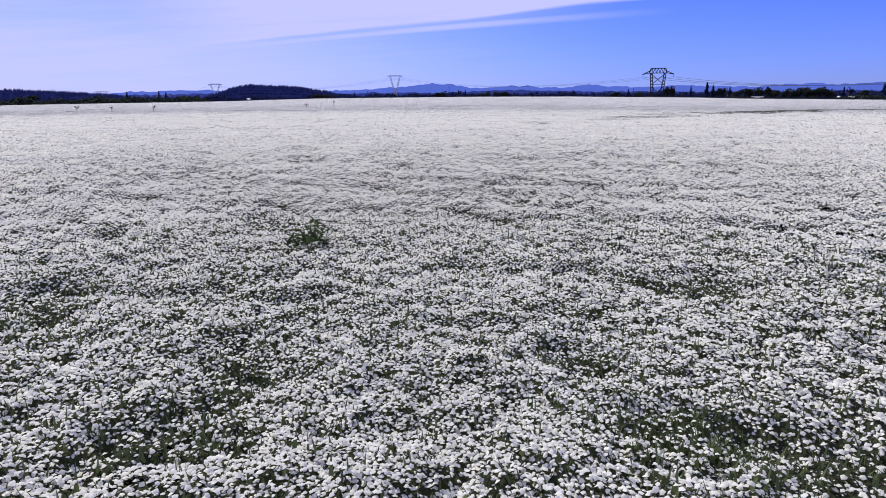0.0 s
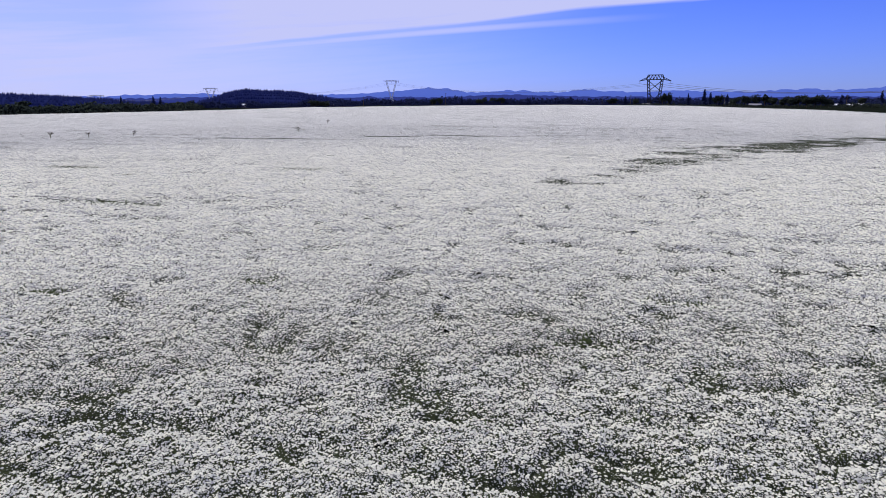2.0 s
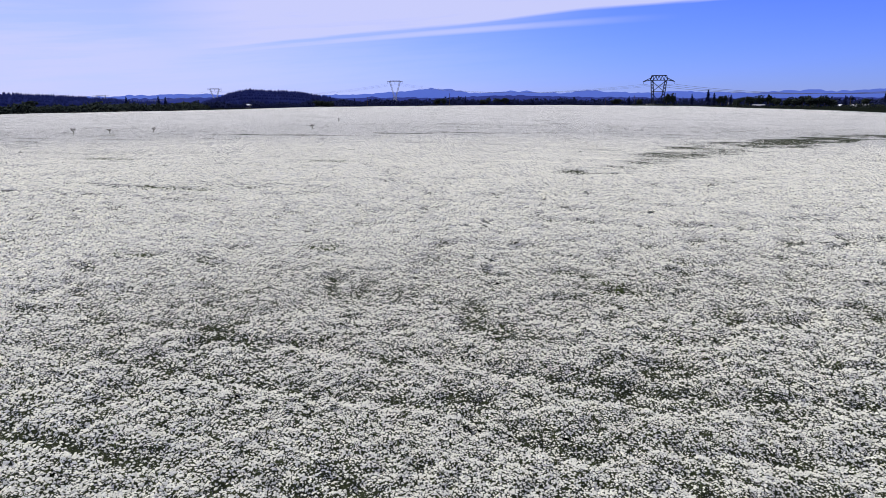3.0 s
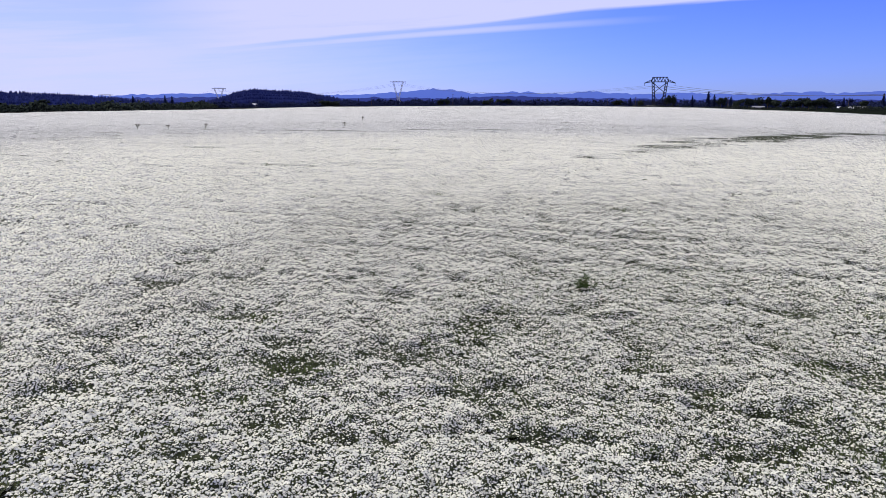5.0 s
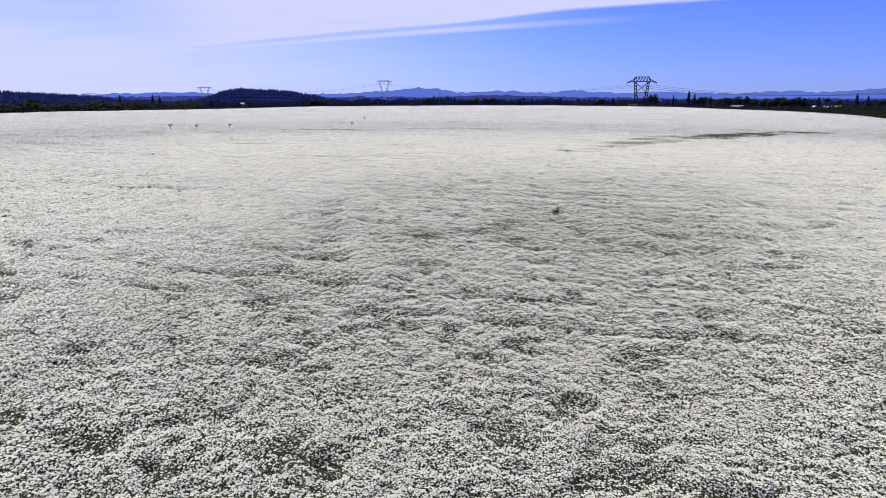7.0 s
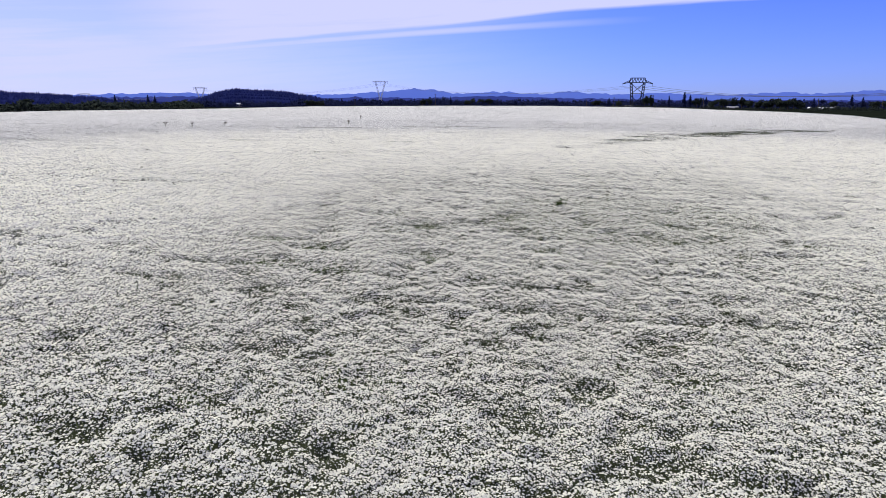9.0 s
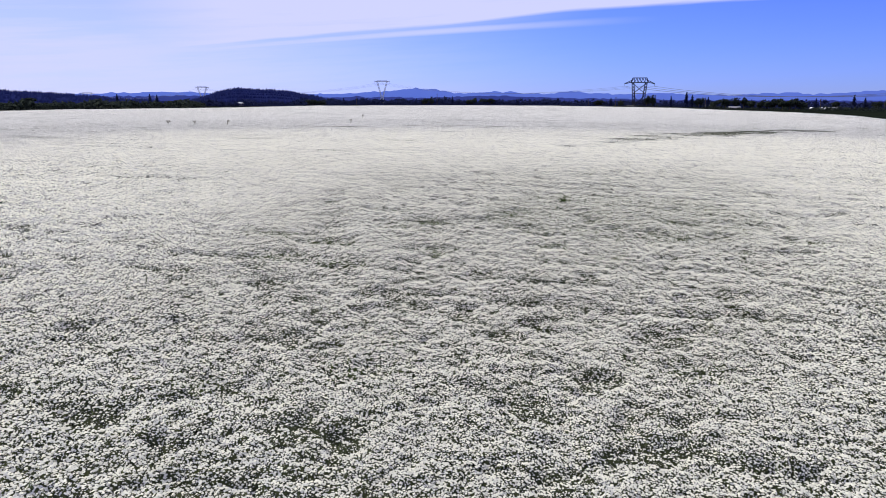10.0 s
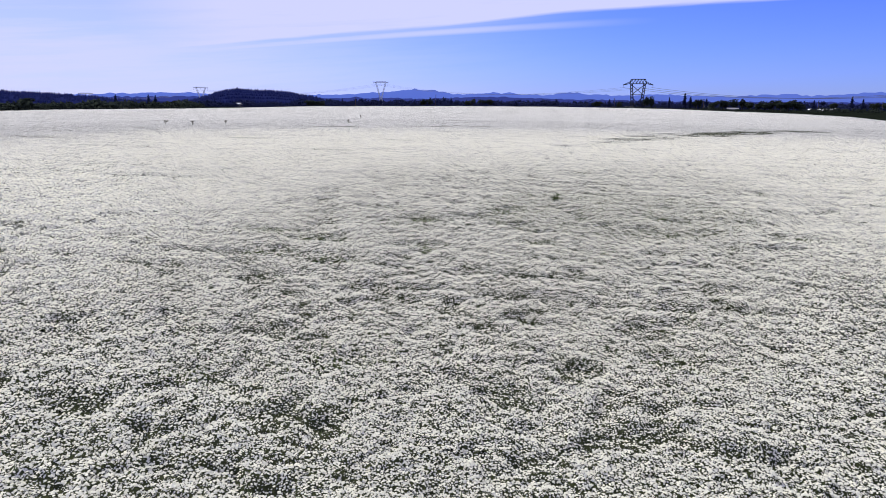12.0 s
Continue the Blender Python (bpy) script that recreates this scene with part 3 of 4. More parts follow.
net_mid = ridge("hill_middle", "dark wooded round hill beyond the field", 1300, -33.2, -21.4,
                [(-33.2, -6), (-32.4, 3), (-31.6, 8), (-30.6, 16.5), (-29.4, 21.5), (-27.6, 20.5), (-25.7, 18.5), (-24.2, 13), (-22.9, 8), (-21.4, -6)], 110, M_HAZY_HILL, 2.0, 81, 0.1)
hill_woods("hill_woods", "dark conifer wood covering the round hill", net_mid, 2600, 6.6, 3, M_HAZY_HILLTREE)
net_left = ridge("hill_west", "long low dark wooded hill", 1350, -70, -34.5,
                 [(-70, 14), (-52, 15), (-46, 13), (-43.5, 11), (-41.5, 7.5), (-39.5, 4.5), (-38, 1.5), (-36, -1), (-34.5, -6)], 110, M_HAZY_HILL, 2.0, 91, 0.12)
hill_woods("hill_woods", "dark conifer wood covering the long low hill", net_left, 4200, 7.0, 5, M_HAZY_HILLTREE)


# ---------------------------------------------------------------- blades and weeds in the crop
def blades(name, label, x, y, tall, wide, rng, mat):
    """Single upright leaves at those places, joined."""
    g, n = thin(x, y), len(x)
    z = crop_top(x, y, g, tufts(x, y)[0])
    turn, lean = rng.uniform(0, 6.283, n), rng.uniform(0, 1.1, n) * tall
    c, q = np.cos(turn), np.sin(turn)
    base = np.stack([x, y, z - 0.03], -1)
    side = np.stack([-q * wide, c * wide, 0 * wide], -1)
    tip = np.stack([x + c * lean, y + q * lean, z + tall], -1)
    verts = np.stack([base - side, base + side, tip], 1).reshape(-1, 3)
    tagged(new(name, fast_mesh(name, verts, np.arange(3 * n).reshape(-1, 3), mat)), label, "leaves", kind="stuff")


def build_blades():
    """Leaves and stems that stand out of the crop, and the taller green growth where the bloom is thin."""
    rng = np.random.default_rng(9)
    n = 52000
    a, d = np.radians(rng.uniform(-51, 25, n)), np.sqrt(rng.uniform(25, 46.0 ** 2, n))
    x, y = 0.5 + d * np.sin(a), -37 + d * np.cos(a)
    # thickest where the flight begins, low over the crop
    a, d = rng.uniform(0, 6.283, 40000), 4.5 * np.sqrt(rng.uniform(0, 1, 40000))
    x, y = np.append(x, 0.9 + d * np.sin(a)), np.append(y, -12.0 + d * np.cos(a))
    keep = rng.uniform(0, 1, len(x)) < 0.35 + 0.65 * thin(x, y)
    x, y = x[keep], y[keep]
    n = len(x)
    blades("crop_leaves", "thin green leaves and stems among the white flowers", x, y, rng.uniform(0.03, 0.08, n), rng.uniform(0.006, 0.014, n), rng, M_LEAF)
    x, y = [], []
    for x0, y0, half, deep, strength in PATCHES:
        k = int(1500 * half * strength)
        x.append(x0 + rng.normal(0, 0.62 * half, k)), y.append(y0 + rng.normal(0, 0.75 * deep, k))
    x, y = np.concatenate(x), np.concatenate(y)
    clump = grain(x, y, 0.22, 71) > 0.45
    x, y = x[clump], y[clump]
    n = len(x)
    blades("crop_leaves", "denser green leaves where the white bloom is thin", x, y, rng.uniform(0.02, 0.07, n), rng.uniform(0.008, 0.018, n), rng, M_GREEN)


def leaf_blade(bm, a, way, long, wide):
    """A folded leaf from a along way."""
    way = Vector(way).normalized()
    side = way.cross(Vector((0, 0, 1)))
    side = side.normalized() if side.length > 1e-4 else Vector((1, 0, 0))
    up = side.cross(way)
    b = a + way * long * 0.5
    p = [a, b + side * wide / 2 + up * wide * 0.2, a + way * long - up * long * 0.12, b - side * wide / 2 + up * wide * 0.2, b - up * wide * 0.05]
    v = [bm.verts.new(q) for q in p]
    for f in ((0, 1, 4), (1, 2, 4), (2, 3, 4), (3, 0, 4)):
        bm.faces.new([v[k] for k in f])


def weed_clump(x, y, wide, tall, seed, label):
    """A leafy green weed that stands in the crop."""
    rng = random.Random(seed)
    root = tagged(new("weed"), label, "weed", "weeds in the crop")
    root.location = (x, y, float(land(x, y)))
    stems, leaves = bmesh.new(), bmesh.new()
    for k in range(26):
        a, lean = rng.uniform(0, 6.283), rng.uniform(0.1, 1.0)
        top = Vector((math.cos(a) * lean * wide / 2, math.sin(a) * lean * wide / 2, tall * rng.uniform(0.75, 1.0) * (1 - 0.25 * lean)))
        foot = top * 0.1
        foot.z = 0
        strut(stems, foot, top, 0.006, 4)
        for q in range(9):
            f = rng.uniform(0.5, 1.0)
            b = rng.uniform(0, 6.283)
            leaf_blade(leaves, foot.lerp(top, f), (math.cos(b), math.sin(b), rng.uniform(0.0, 0.9)), rng.uniform(0.06, 0.13), rng.uniform(0.02, 0.045))
    part("stem", stems, M_STEM, root)
    part("foliage", leaves, M_WEED, root)


def tall_weed(x, y, tall, seed):
    """A single tall stalk with a forked head."""
    rng = random.Random(seed)
    root = tagged(new("tall_weed"), "tall dark forked weed stalk above the white crop", "weed", "tall weeds in the crop")
    root.location = (x, y, float(land(x, y)))
    stalk = bmesh.new()
    top = Vector((rng.uniform(-0.05, 0.05), 0, tall * 0.75))
    strut(stalk, (0, 0, 0), top, 0.035, 5)
    part("stalk", stalk, M_STEM, root)
    for k in range(7):
        a = rng.uniform(0, 6.283)
        end = top + Vector((math.cos(a) * rng.uniform(0.1, 0.3), math.sin(a) * 0.2, tall * rng.uniform(0.12, 0.3)))
        head = bmesh.new()
        strut(head, top - Vector((0, 0, rng.uniform(0, 0.25))), end, 0.02, 4)
        for q in range(5):
            b = rng.uniform(0, 6.283)
            leaf_blade(head, end - Vector((0, 0, rng.uniform(0, 0.05))), (math.cos(b), math.sin(b), rng.uniform(-0.2, 0.8)), 0.16, 0.07)
        part("seed_head", head, M_WEED_DRY, root)


M_GREEN = material("green_growth", (0.095, 0.120, 0.048), 0.75, 0.4, 2.0, 30.0, island=0.8, translucent=0.25)
M_STEM = material("weed_stem", (0.10, 0.11, 0.05), 0.7, 0.3, 4.0, 30.0)
M_WEED = material("weed_leaf", (0.05, 0.085, 0.022), 0.7, 0.4, 4.0, 30.0, island=0.8, translucent=0.3)
M_WEED_DRY = material("weed_seed_head", (0.09, 0.075, 0.05), 0.8, 0.3, 4.0, 30.0, island=0.8)
build_blades()
weed_clump(-0.88, -10.05, 0.50, 0.64, 3, "bushy green weed standing out of the white flowers")
for k, (x, y, h) in enumerate([(-57.7, 49.1, 0.95), (-55.3, 51.9, 0.85), (-52.0, 55.0, 0.85), (-37.1, 66.4, 0.85), (-43.8, 91.3, 0.9)]):
    tall_weed(x, y, h, 20 + k)


# ---------------------------------------------------------------- power line
def portal_tower(at, turn):
    """Lattice tower with two braced legs, a trussed bridge on top and an arm out to either side; x runs along the bridge."""
    root = tagged(new("lattice_pylon"), "dark steel lattice pylon with a trussed bridge and side arms", "pylon", "power line pylons")
    root.matrix_basis = pose(*at, 0, 0, turn)
    top, under = 36.0, 30.5
    for sx in (-1, 1):
        bm = bmesh.new()
        for sy in (-1.6, 1.6):
            for off in (-1.2, 1.2):
                strut(bm, (sx * 5.0 + off * 1.4, sy * 1.8, 0), (sx * 8.0 + off, sy, under), 0.6)
        for k in range(8):
            za, zb = under * k / 8, under * (k + 1) / 8
            xa, xb = sx * (5.0 + 3.0 * k / 8), sx * (5.0 + 3.0 * (k + 1) / 8)
            s = 1 if k % 2 else -1
            strut(bm, (xa - 1.5 * s, -2.2, za), (xb + 1.3 * s, -2.0, zb), 0.42)
            strut(bm, (xa + 1.5 * s, 2.2, za), (xb - 1.3 * s, 2.0, zb), 0.42)
        part("leg", bm, M_STEEL, root)
    for q in (0.0, 0.5):
        bm = bmesh.new()
        za, zb = under * q + 2, under * (q + 0.5) - 1
        wa, wb = 5.0 + 3.0 * za / under, 5.0 + 3.0 * zb / under
        for sy in (-1.5, 1.5):
            strut(bm, (-wa, sy, za), (wb, sy, zb), 0.5)
            strut(bm, (wa, sy, za), (-wb, sy, zb), 0.5)
            strut(bm, (-wa, sy, za), (wa, sy, za), 0.4)
        part("cross_brace", bm, M_STEEL, root)
    bm = bmesh.new()
    for sy in (-1.4, 1.4):
        strut(bm, (-10.2, sy, under), (10.2, sy, under), 0.62)
        strut(bm, (-8.6, sy, top), (8.6, sy, top), 0.62)
        xs = [-10.2 + 20.4 * k / 10 for k in range(11)]
        for k in range(10):
            a, b = ((xs[k], under), (xs[k + 1] * 0.85, top)) if k % 2 == 0 else ((xs[k] * 0.85, top), (xs[k + 1], under))
            strut(bm, (a[0], sy, a[1]), (b[0], sy, b[1]), 0.45)
        for sx in (-1, 1):
            strut(bm, (sx * 10.2, sy, under), (sx * 8.6, sy, top), 0.58)
    part("bridge", bm, M_STEEL, root)
    for sx in (-1, 1):
        bm = bmesh.new()
        for sy in (-1.2, 1.2):
            strut(bm, (sx * 10.0, sy, under + 0.2), (sx * 18.2, 0, under - 1.6), 0.6)
            strut(bm, (sx * 9.6, sy, under + 2.6), (sx * 18.2, 0, under - 1.4), 0.5)
            for k in range(4):
                f, g = k / 4, (k + 0.5) / 4
                strut(bm, (sx * (10 + 8.2 * f), sy * (1 - f), under + 0.2 - 1.8 * f), (sx * (9.6 + 8.6 * g), sy * (1 - g), under + 2.6 - 4.0 * g), 0.36)
        arm = part("arm", bm, M_STEEL, root)
        bm = bmesh.new()
        strut(bm, (sx * 17.8, 0, under - 1.6), (sx * 17.8, 0, under - 4.6), 0.26, 6)
        part("insulator", bm, M_GLASSY, arm)
    return root


def delta_tower(at, turn, tall, wide):
    """Lattice tower with a narrow waist, two limbs spreading in a V and a flat crossarm."""
    root = tagged(new("lattice_pylon"), "grey steel lattice pylon with a V-shaped head and flat crossarm", "pylon", "power line pylons")
    root.matrix_basis = pose(*at, 0, 0, turn)
    waist = tall * 0.30
    bm = bmesh.new()
    for sx in (-1, 1):
        for sy in (-1, 1):
            strut(bm, (sx * 4.2, sy * 4.2, 0), (sx * 2.0, sy * 2.0, waist), 0.4)
    for k in range(5):
        za, zb = waist * k / 5, waist * (k + 1) / 5
        wa, wb = 4.2 - 2.2 * k / 5, 4.2 - 2.2 * (k + 1) / 5
        for sy in (-1, 1):
            strut(bm, (-wa, sy * wa, za), (wb, sy * wb, zb), 0.25)
            strut(bm, (wa, sy * wa, za), (-wb, sy * wb, zb), 0.25)
    part("body", bm, M_HAZED_STEEL, root)
    half = wide * 0.36
    for sx in (-1, 1):
        bm = bmesh.new()
        for sy in (-1.0, 1.0):
            strut(bm, (sx * 0.6, sy, waist), (sx * (half - 2.2), sy, tall - 1.5), 0.38)
            strut(bm, (sx * 2.2, sy, waist), (sx * half, sy, tall - 1.5), 0.38)
            for k in range(6):
                f, g = k / 6, (k + 1) / 6
                a = sx * (0.6 + (half - 2.8) * f), sx * (2.2 + (half - 2.2) * g)
                strut(bm, (a[0], sy, waist + (tall - 1.5 - waist) * f), (a[1], sy, waist + (tall - 1.5 - waist) * g), 0.24)
        part("limb", bm, M_HAZED_STEEL, root)
    bm = bmesh.new()
    for sy in (-0.9, 0.9):
        strut(bm, (-wide / 2, 0, tall - 1.5), (-half, sy, tall - 1.9), 0.4)
        strut(bm, (-half, sy, tall - 1.9), (half, sy, tall - 1.9), 0.4)
        strut(bm, (half, sy, tall - 1.9), (wide / 2, 0, tall - 1.5), 0.4)
        strut(bm, (-wide / 2, 0, tall - 1.2), (wide / 2, 0, tall - 1.2), 0.4)
        strut(bm, (-half * 0.9, sy, tall), (half * 0.9, sy, tall), 0.35)
        for k in range(10):
            xa, xb = -wide / 2 + wide * k / 10, -wide / 2 + wide * (k + 1) / 10
            strut(bm, (xa, sy * 0.5, tall - (1.7 if k % 2 else 0.6)), (xb, sy * 0.5, tall - (0.6 if k % 2 else 1.7)), 0.22)
    arm = part("crossarm", bm, M_HAZED_STEEL, root)
    for x in (-wide * 0.47, 0.0, wide * 0.47):
        bm = bmesh.new()
        strut(bm, (x, 0, tall - 1.6), (x, 0, tall - 5.2), 0.3, 6)
        part("insulator", bm, M_GLASSY, arm)
    return root


def cable(a, b, sag, thick):
    """A wire that hangs between two places."""
    cu = bpy.data.curves.new("power_cable", "CURVE")
    cu.dimensions, cu.bevel_depth, cu.bevel_resolution = "3D", thick, 0
    sp = cu.splines.new("POLY")
    n = 28
    sp.points.add(n)
    for k in range(n + 1):
        f = k / n
        p = a.lerp(b, f)
        sp.points[k].co = (p.x, p.y, p.z - 4 * sag * f * (1 - f), 1)
    cu.materials.append(M_WIRE)
    tagged(new("power_cable", cu), "thin grey power cable sagging between pylons", "cable", "power line cables")


P1, P2, P3, P4 = bearing(3.78, 880, -1.3), bearing(-17.55, 1250, -1.8), bearing(-32.02, 1480, -4.0), bearing(-40.21, 1700, -6.0)
P0 = bearing(31.0, 690, -1.5)


def hang(p, turn, x, z):
    return pose(*p, 0, 0, turn) @ Vector((x, 0, z))


portal_tower(P1, -6)
portal_tower(P0, -22)
delta_tower(P2, 12, 42.5, 28)
delta_tower(P3, 24, 34.0, 28)
delta_tower(P4, 34, 23.0, 30)
LINE = [(P0, -22, (-17.8, 0, 17.8), 25.9), (P1, -6, (-17.8, 0, 17.8), 25.9), (P2, 12, (-13, 0, 13), 37.2), (P3, 24, (-13, 0, 13), 28.7), (P4, 34, (-13, 0, 13), 17.7)]
for (pa, ta, xa, za), (pb, tb, xb, zb) in zip(LINE, LINE[1:]):
    for k in range(3):
        cable(hang(pa, ta, xa[k], za), hang(pb, tb, xb[k], zb), 13.0, 0.14 if pa is P0 else 0.075)


# ---------------------------------------------------------------- trees
def crown_mesh(name, kind, seed, mat):
    """A crown about 1 m high and standing on 0: ragged tiers for a conifer, scattered leafy clumps for a broad tree."""
    rng = np.random.default_rng(seed)
    verts, tris = [], []

    def shard(o, size):
        b = len(verts)
        for q in range(4):
            verts.append(o + rng.normal(0, 1, 3) * size)
        tris.extend([(b, b + 1, b + 2), (b, b + 2, b + 3), (b, b + 3, b + 1), (b + 1, b + 3, b + 2)])

    if kind == "conifer":
        for k in range(230):
            h = rng.uniform(0.1, 1.0) ** 0.85
            r = 0.19 * (1.02 - h) ** 0.8 * (0.75 + 0.25 * math.sin(h * 40)) * rng.uniform(0.35, 1.0)
            a = rng.uniform(0, 6.283)
            shard(np.array([r * math.cos(a), r * math.sin(a), h - 0.02]), 0.018 + 0.050 * (1 - h))
    else:
        lobes = [(rng.normal(0, 0.2, 2), rng.uniform(0.35, 0.78), rng.uniform(0.14, 0.26)) for _ in range(9)]
        for k in range(330):
            c, h, r = lobes[k % 9]
            w = rng.normal(0, 1, 3)
            w = w / np.linalg.norm(w) * r * rng.uniform(0.6, 1.05)
            shard(np.array([c[0] + w[0], c[1] + w[1], h + w[2] * 0.85]), 0.060)
    return fast_mesh(name, verts, tris, mat)


def trunk_mesh(kind):
    bm = bmesh.new()
    if kind == "conifer":
        bmesh.ops.create_cone(bm, cap_ends=True, segments=6, radius1=0.022, radius2=0.004, depth=0.95, matrix=Matrix.Translation((0, 0, 0.475)))
    else:
        bmesh.ops.create_cone(bm, cap_ends=True, segments=6, radius1=0.035, radius2=0.02, depth=0.42, matrix=Matrix.Translation((0, 0, 0.21)))
        for k in range(5):
            a = k * 1.2566
            strut(bm, (0, 0, 0.36), (0.17 * math.cos(a), 0.17 * math.sin(a), 0.66), 0.011, 5)
    me = bpy.data.meshes.new("trunk")
    bm.to_mesh(me)
    bm.free()
    me.materials.append(M_BARK)
    return me


TREES = {}
for kind, mat in (("conifer", M_HAZY_CONIFER), ("broad", M_BROAD)):
    trunk = trunk_mesh(kind)
    TREES[kind] = [(trunk, crown_mesh("crown", kind, 200 + k, mat)) for k in range(3)]


def tree(kind, az, d, tall, spread=1.0, seed=0, sink=0.0):
    trunk, crown = TREES[kind][seed % 3]
    p = bearing(az, d)
    label = "dark pointed conifer beyond the field" if kind == "conifer" else "dark leafy broad tree beyond the field"
    root = tagged(new("conifer_tree" if kind == "conifer" else "broadleaf_tree"), label, "tree", "trees beyond the field")
    root.matrix_basis = pose(p.x, p.y, float(land(p.x, p.y)) - sink, 0, 0, (seed * 77) % 360) @ Matrix.Diagonal((tall * spread, tall * spread, tall, 1))
    for name, me in (("trunk", trunk), ("crown", crown)):
        ob = new(name, me)
        ob.parent = root


rng = random.Random(77)
# single trees that stand out along the skyline: bearing, distance, height, kind, spread
for k, (az, d, h, kind, w) in enumerate([
        (4.9, 860, 16, "broad", 0.6), (4.45, 850, 15, "broad", 0.55), (6.3, 800, 12, "conifer", 1.0), (7.45, 790, 15.5, "conifer", 1.1), (7.9, 800, 13, "conifer", 1.2),
        (8.4, 790, 12, "broad", 0.8), (9.1, 800, 11, "conifer", 1.2), (9.7, 760, 10, "broad", 0.9), (10.4, 770, 11, "broad", 1.0), (11.1, 830, 13, "broad", 0.9),
        (11.7, 830, 13, "broad", 0.9), (12.3, 760, 9, "broad", 1.2), (12.9, 700, 9, "broad", 1.2), (13.4, 700, 10, "broad", 1.1), (13.9, 700, 11, "broad", 1.0),
        (14.4, 690, 10, "broad", 1.1), (14.9, 690, 11, "broad", 1.0), (15.3, 690, 10, "broad", 1.1), (15.8, 690, 7, "broad", 1.3), (16.6, 780, 10, "conifer", 1.3),
        (17.9, 820, 9, "broad", 1.1), (19.0, 800, 13.5, "conifer", 1.1), (19.7, 790, 11, "conifer", 1.3), (20.4, 790, 9, "broad", 1.2), (21.2, 780, 10, "broad", 1.2),
        (22.2, 780, 11, "broad", 1.1), (23.4, 780, 13, "conifer", 1.1), (2.4, 840, 9, "broad", 1.1), (1.6, 850, 10, "conifer", 1.3), (0.6, 850, 9, "broad", 1.2),
        (-9.0, 900, 10.5, "broad", 1.3), (-9.8, 900, 11, "broad", 1.3), (-8.3, 900, 10.5, "broad", 1.2), (-13.4, 850, 10.5, "broad", 0.9), (-14.0, 850, 9.5, "broad", 0.9),
        (-11.6, 900, 11, "conifer", 1.0), (-20.8, 900, 9, "conifer", 1.2), (-35.9, 900, 12, "conifer", 1.2), (-35.4, 900, 11, "conifer", 1.3), (-38.2, 980, 12, "conifer", 1.2),
        (-33.3, 950, 9, "broad", 1.0), (-23.3, 620, 7.5, "broad", 1.5), (-22.6, 620, 7.0, "broad", 1.5), (-31.0, 800, 8, "conifer", 1.0), (-44.0, 640, 9, "broad", 1.3)]):
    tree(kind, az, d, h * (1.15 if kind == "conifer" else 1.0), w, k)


def far_woods(name, label, az0, az1, d0, d1, tall, count, seed, mat, pointed=0.3):
    """A belt of trees too far off to count, as one mesh of ragged crowns."""
    rng = np.random.default_rng(seed)
    verts, tris = [], []
    for _ in range(count):
        az, d = rng.uniform(az0, az1), rng.uniform(d0, d1)
        p = bearing(az, d)
        t = tall * rng.uniform(0.5, 1.0) * (0.65 + 0.5 * float(grain(np.array([az * 1.0]), np.array([0.0]), 1.2, seed)[0]))
        z = float(land(p.x, p.y)) - 0.3
        sharp = rng.uniform() < pointed
        for q in range(11):
            h = rng.uniform(0.05, 0.95)
            r = (0.22 * (1 - h) if sharp else 0.5 * math.sqrt(max(0.05, 1 - (1.7 * h - 0.75) ** 2))) * t * rng.uniform(0.5, 1)
            a = rng.uniform(0, 6.283)
            o = np.array([p.x + r * math.cos(a), p.y + r * math.sin(a), z + h * t])
            b = len(verts)
            for _k in range(4):
                verts.append(o + rng.normal(0, 1, 3) * t * (0.08 if sharp else 0.16))
            tris.extend([(b, b + 1, b + 2), (b, b + 2, b + 3), (b, b + 3, b + 1), (b + 1, b + 3, b + 2)])
    tagged(new(name, fast_mesh(name, verts, tris, mat)), label, "woods", kind="stuff")


far_woods("far_woods", "dark belt of far trees along the plain", -25, 26, 860, 1150, 9.5, 1500, 301, M_HAZY_CONIFER, 0.3)
far_woods("far_woods", "dark belt of far trees along the plain", -25, 26, 1250, 1500, 13.0, 1100, 302, M_HAZY_CONIFER, 0.4)
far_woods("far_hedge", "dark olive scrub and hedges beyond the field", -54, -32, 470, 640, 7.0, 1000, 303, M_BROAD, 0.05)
far_woods("far_hedge", "dark scrub at the foot of the round hill", -34, -20, 700, 1000, 6.5, 700, 304, M_HAZY_CONIFER, 0.15)
far_woods("far_hedge", "low dark hedges before the farm", 1, 26, 640, 720, 4.0, 450, 305, M_BROAD, 0.05)


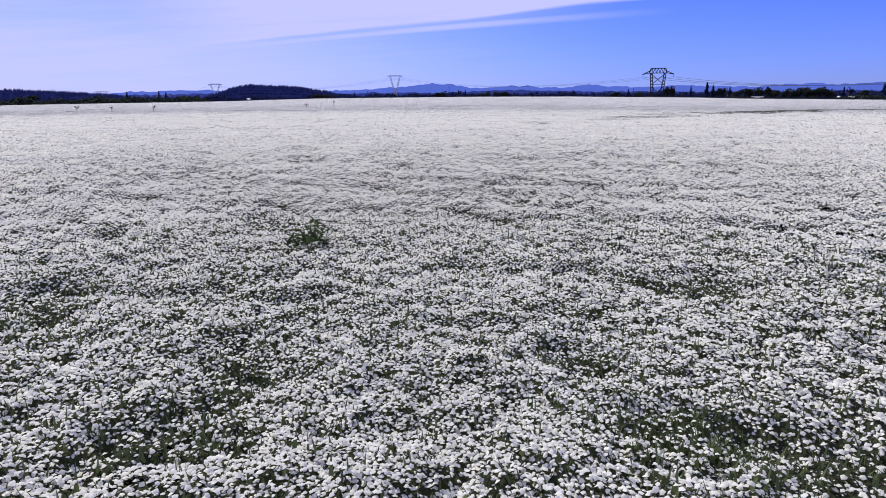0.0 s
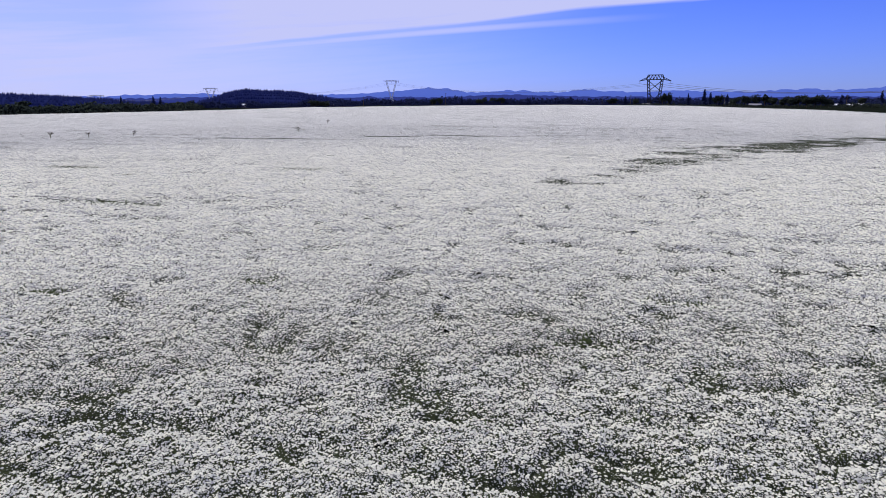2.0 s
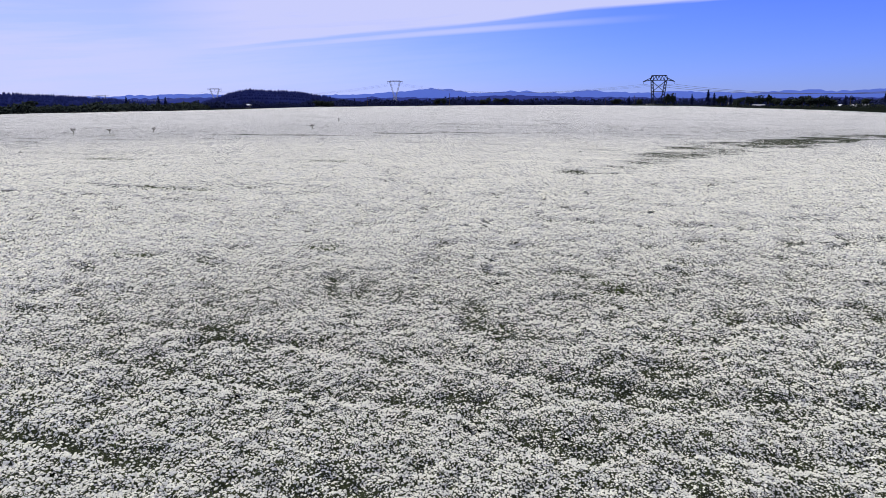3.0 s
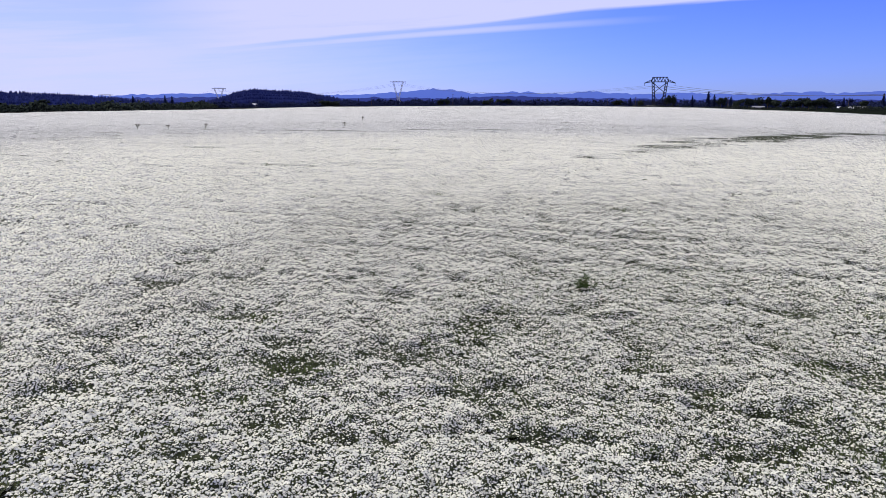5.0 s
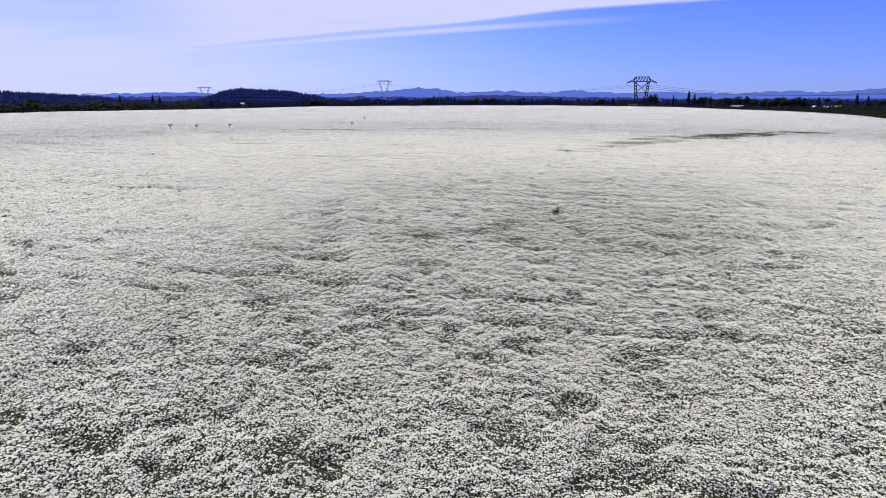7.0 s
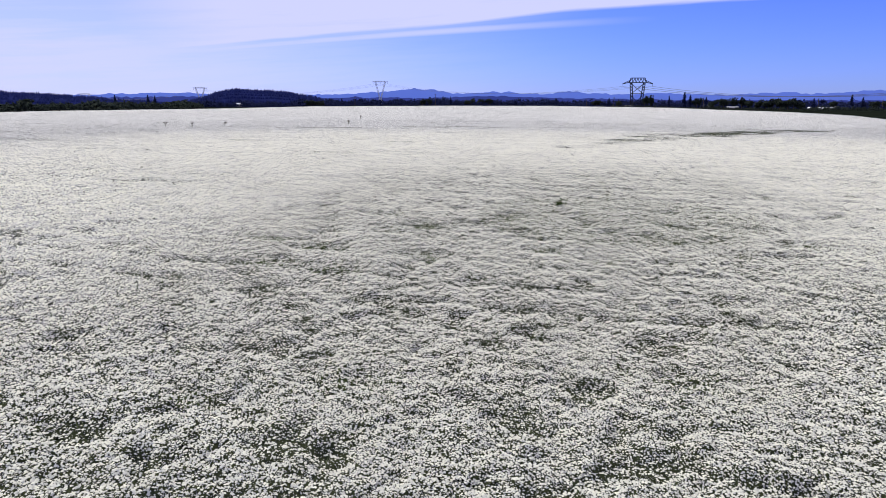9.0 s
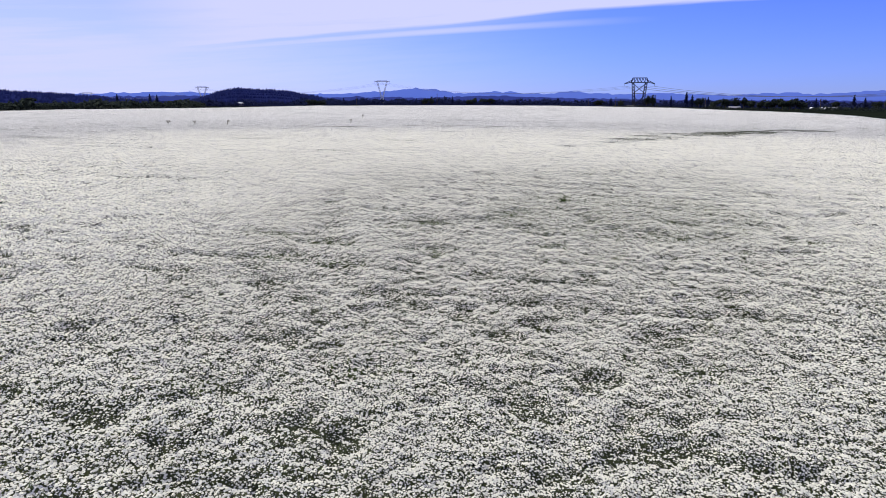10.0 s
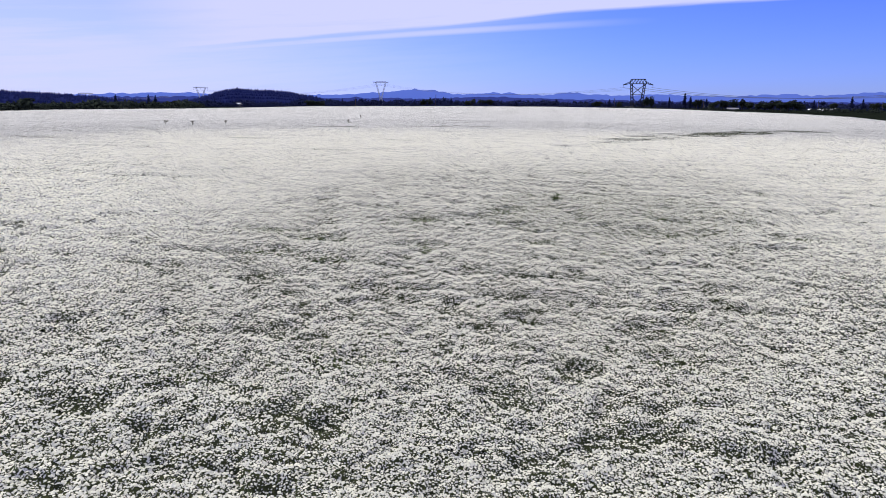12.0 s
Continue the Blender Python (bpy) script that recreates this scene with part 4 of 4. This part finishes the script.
# ---------------------------------------------------------------- farm buildings
def farm_building(az, d, long, deep, eaves, rise, turn, roof_mat, label, rise_by=0.0):
    p = bearing(az, d)
    root = tagged(new("farm_building"), label, "building", "farm buildings")
    root.matrix_basis = pose(p.x, p.y, float(land(p.x, p.y)) + rise_by, 0, 0, turn - az)
    a, b = long / 2, deep / 2
    bm = bmesh.new()
    foot = [(-a, -b), (a, -b), (a, b), (-a, b)]
    low = [bm.verts.new((x, y, -3.0)) for x, y in foot]
    high = [bm.verts.new((x, y, eaves)) for x, y in foot]
    g1, g2 = bm.verts.new((-a, 0, eaves + rise)), bm.verts.new((a, 0, eaves + rise))
    for k in range(4):
        n = (k + 1) % 4
        bm.faces.new([low[k], low[n], high[n], high[k]])
    bm.faces.new([high[3], high[0], g1]), bm.faces.new([high[1], high[2], g2])
    part("wall", bm, M_WALL, root)
    bm = bmesh.new()
    for s in (-1, 1):
        q = [(-a - 0.5, s * (b + 0.6), eaves - 0.25), (a + 0.5, s * (b + 0.6), eaves - 0.25), (a + 0.5, 0, eaves + rise + 0.1), (-a - 0.5, 0, eaves + rise + 0.1)]
        lo = [bm.verts.new(v) for v in q]
        hi = [bm.verts.new((v[0], v[1], v[2] + 0.22)) for v in q]
        bm.faces.new(hi), bm.faces.new(lo[::-1])
        for k in range(4):
            n = (k + 1) % 4
            bm.faces.new([lo[k], lo[n], hi[n], hi[k]])
    part("roof", bm, roof_mat, root)
    count = max(2, int(long / 4))
    for k in range(count):
        x = -a + long * (k + 0.5) / count
        bm = bmesh.new()
        if k == count // 2:
            box(bm, (x - 0.8, -b - 0.06, 0), (x + 0.8, -b + 0.05, 2.3))
            part("door", bm, M_PANE, root)
        else:
            box(bm, (x - 0.6, -b - 0.06, 1.0), (x + 0.6, -b + 0.05, 2.1))
            part("window", bm, M_PANE, root)


WHITE = "long low farm building with a white metal roof"
GREY = "grey-roofed farmhouse among dark trees"
farm_building(11.05, 800, 11, 8, 1.9, 1.2, 8, M_ROOF_GREY, "long low farm building with a pale grey roof", -0.6)
farm_building(16.45, 860, 5, 6, 1.9, 1.1, -14, M_ROOF, "small farm shed with a white metal roof", -0.8)
farm_building(17.2, 800, 8.5, 7, 1.5, 1.4, 6, M_ROOF, WHITE, -0.6)
farm_building(17.85, 850, 5.2, 6, 2.1, 1.2, 20, M_ROOF, "small farm shed with a white metal roof", -0.6)
farm_building(3.2, 840, 7.5, 7, 1.8, 1.1, 10, M_ROOF_GREY, GREY, -0.4)
farm_building(-29.1, 800, 6.0, 5, 2.0, 1.1, 5, M_ROOF, "small farm shed with a white metal roof", 0.6)
farm_building(-22.3, 800, 5, 5, 2.0, 1.0, 15, M_ROOF_GREY, GREY)
farm_building(9.3, 840, 9, 7, 2.4, 1.8, -12, M_ROOF_GREY, GREY)


# ---------------------------------------------------------------- wooden poles of a small line
def utility_pole(az, d, tall):
    p = bearing(az, d)
    root = tagged(new("utility_pole"), "thin wooden utility pole with a crossbar", "pole", "utility poles")
    root.matrix_basis = pose(p.x, p.y, float(land(p.x, p.y)), 0, 0, -az + 15)
    bm = bmesh.new()
    bmesh.ops.create_cone(bm, cap_ends=True, segments=8, radius1=0.3, radius2=0.2, depth=tall, matrix=Matrix.Translation((0, 0, tall / 2)))
    part("pole", bm, M_BARK, root)
    bm = bmesh.new()
    box(bm, (-1.2, -0.1, tall - 0.9), (1.2, 0.1, tall - 0.65))
    part("crossbar", bm, M_BARK, root)


for az, d, h in [(-12.9, 820, 15), (-19.7, 850, 11.5), (-0.2, 850, 10), (2.0, 800, 12), (8.9, 780, 12), (16.9, 740, 11), (20.9, 760, 10)]:
    utility_pole(az, d, h)
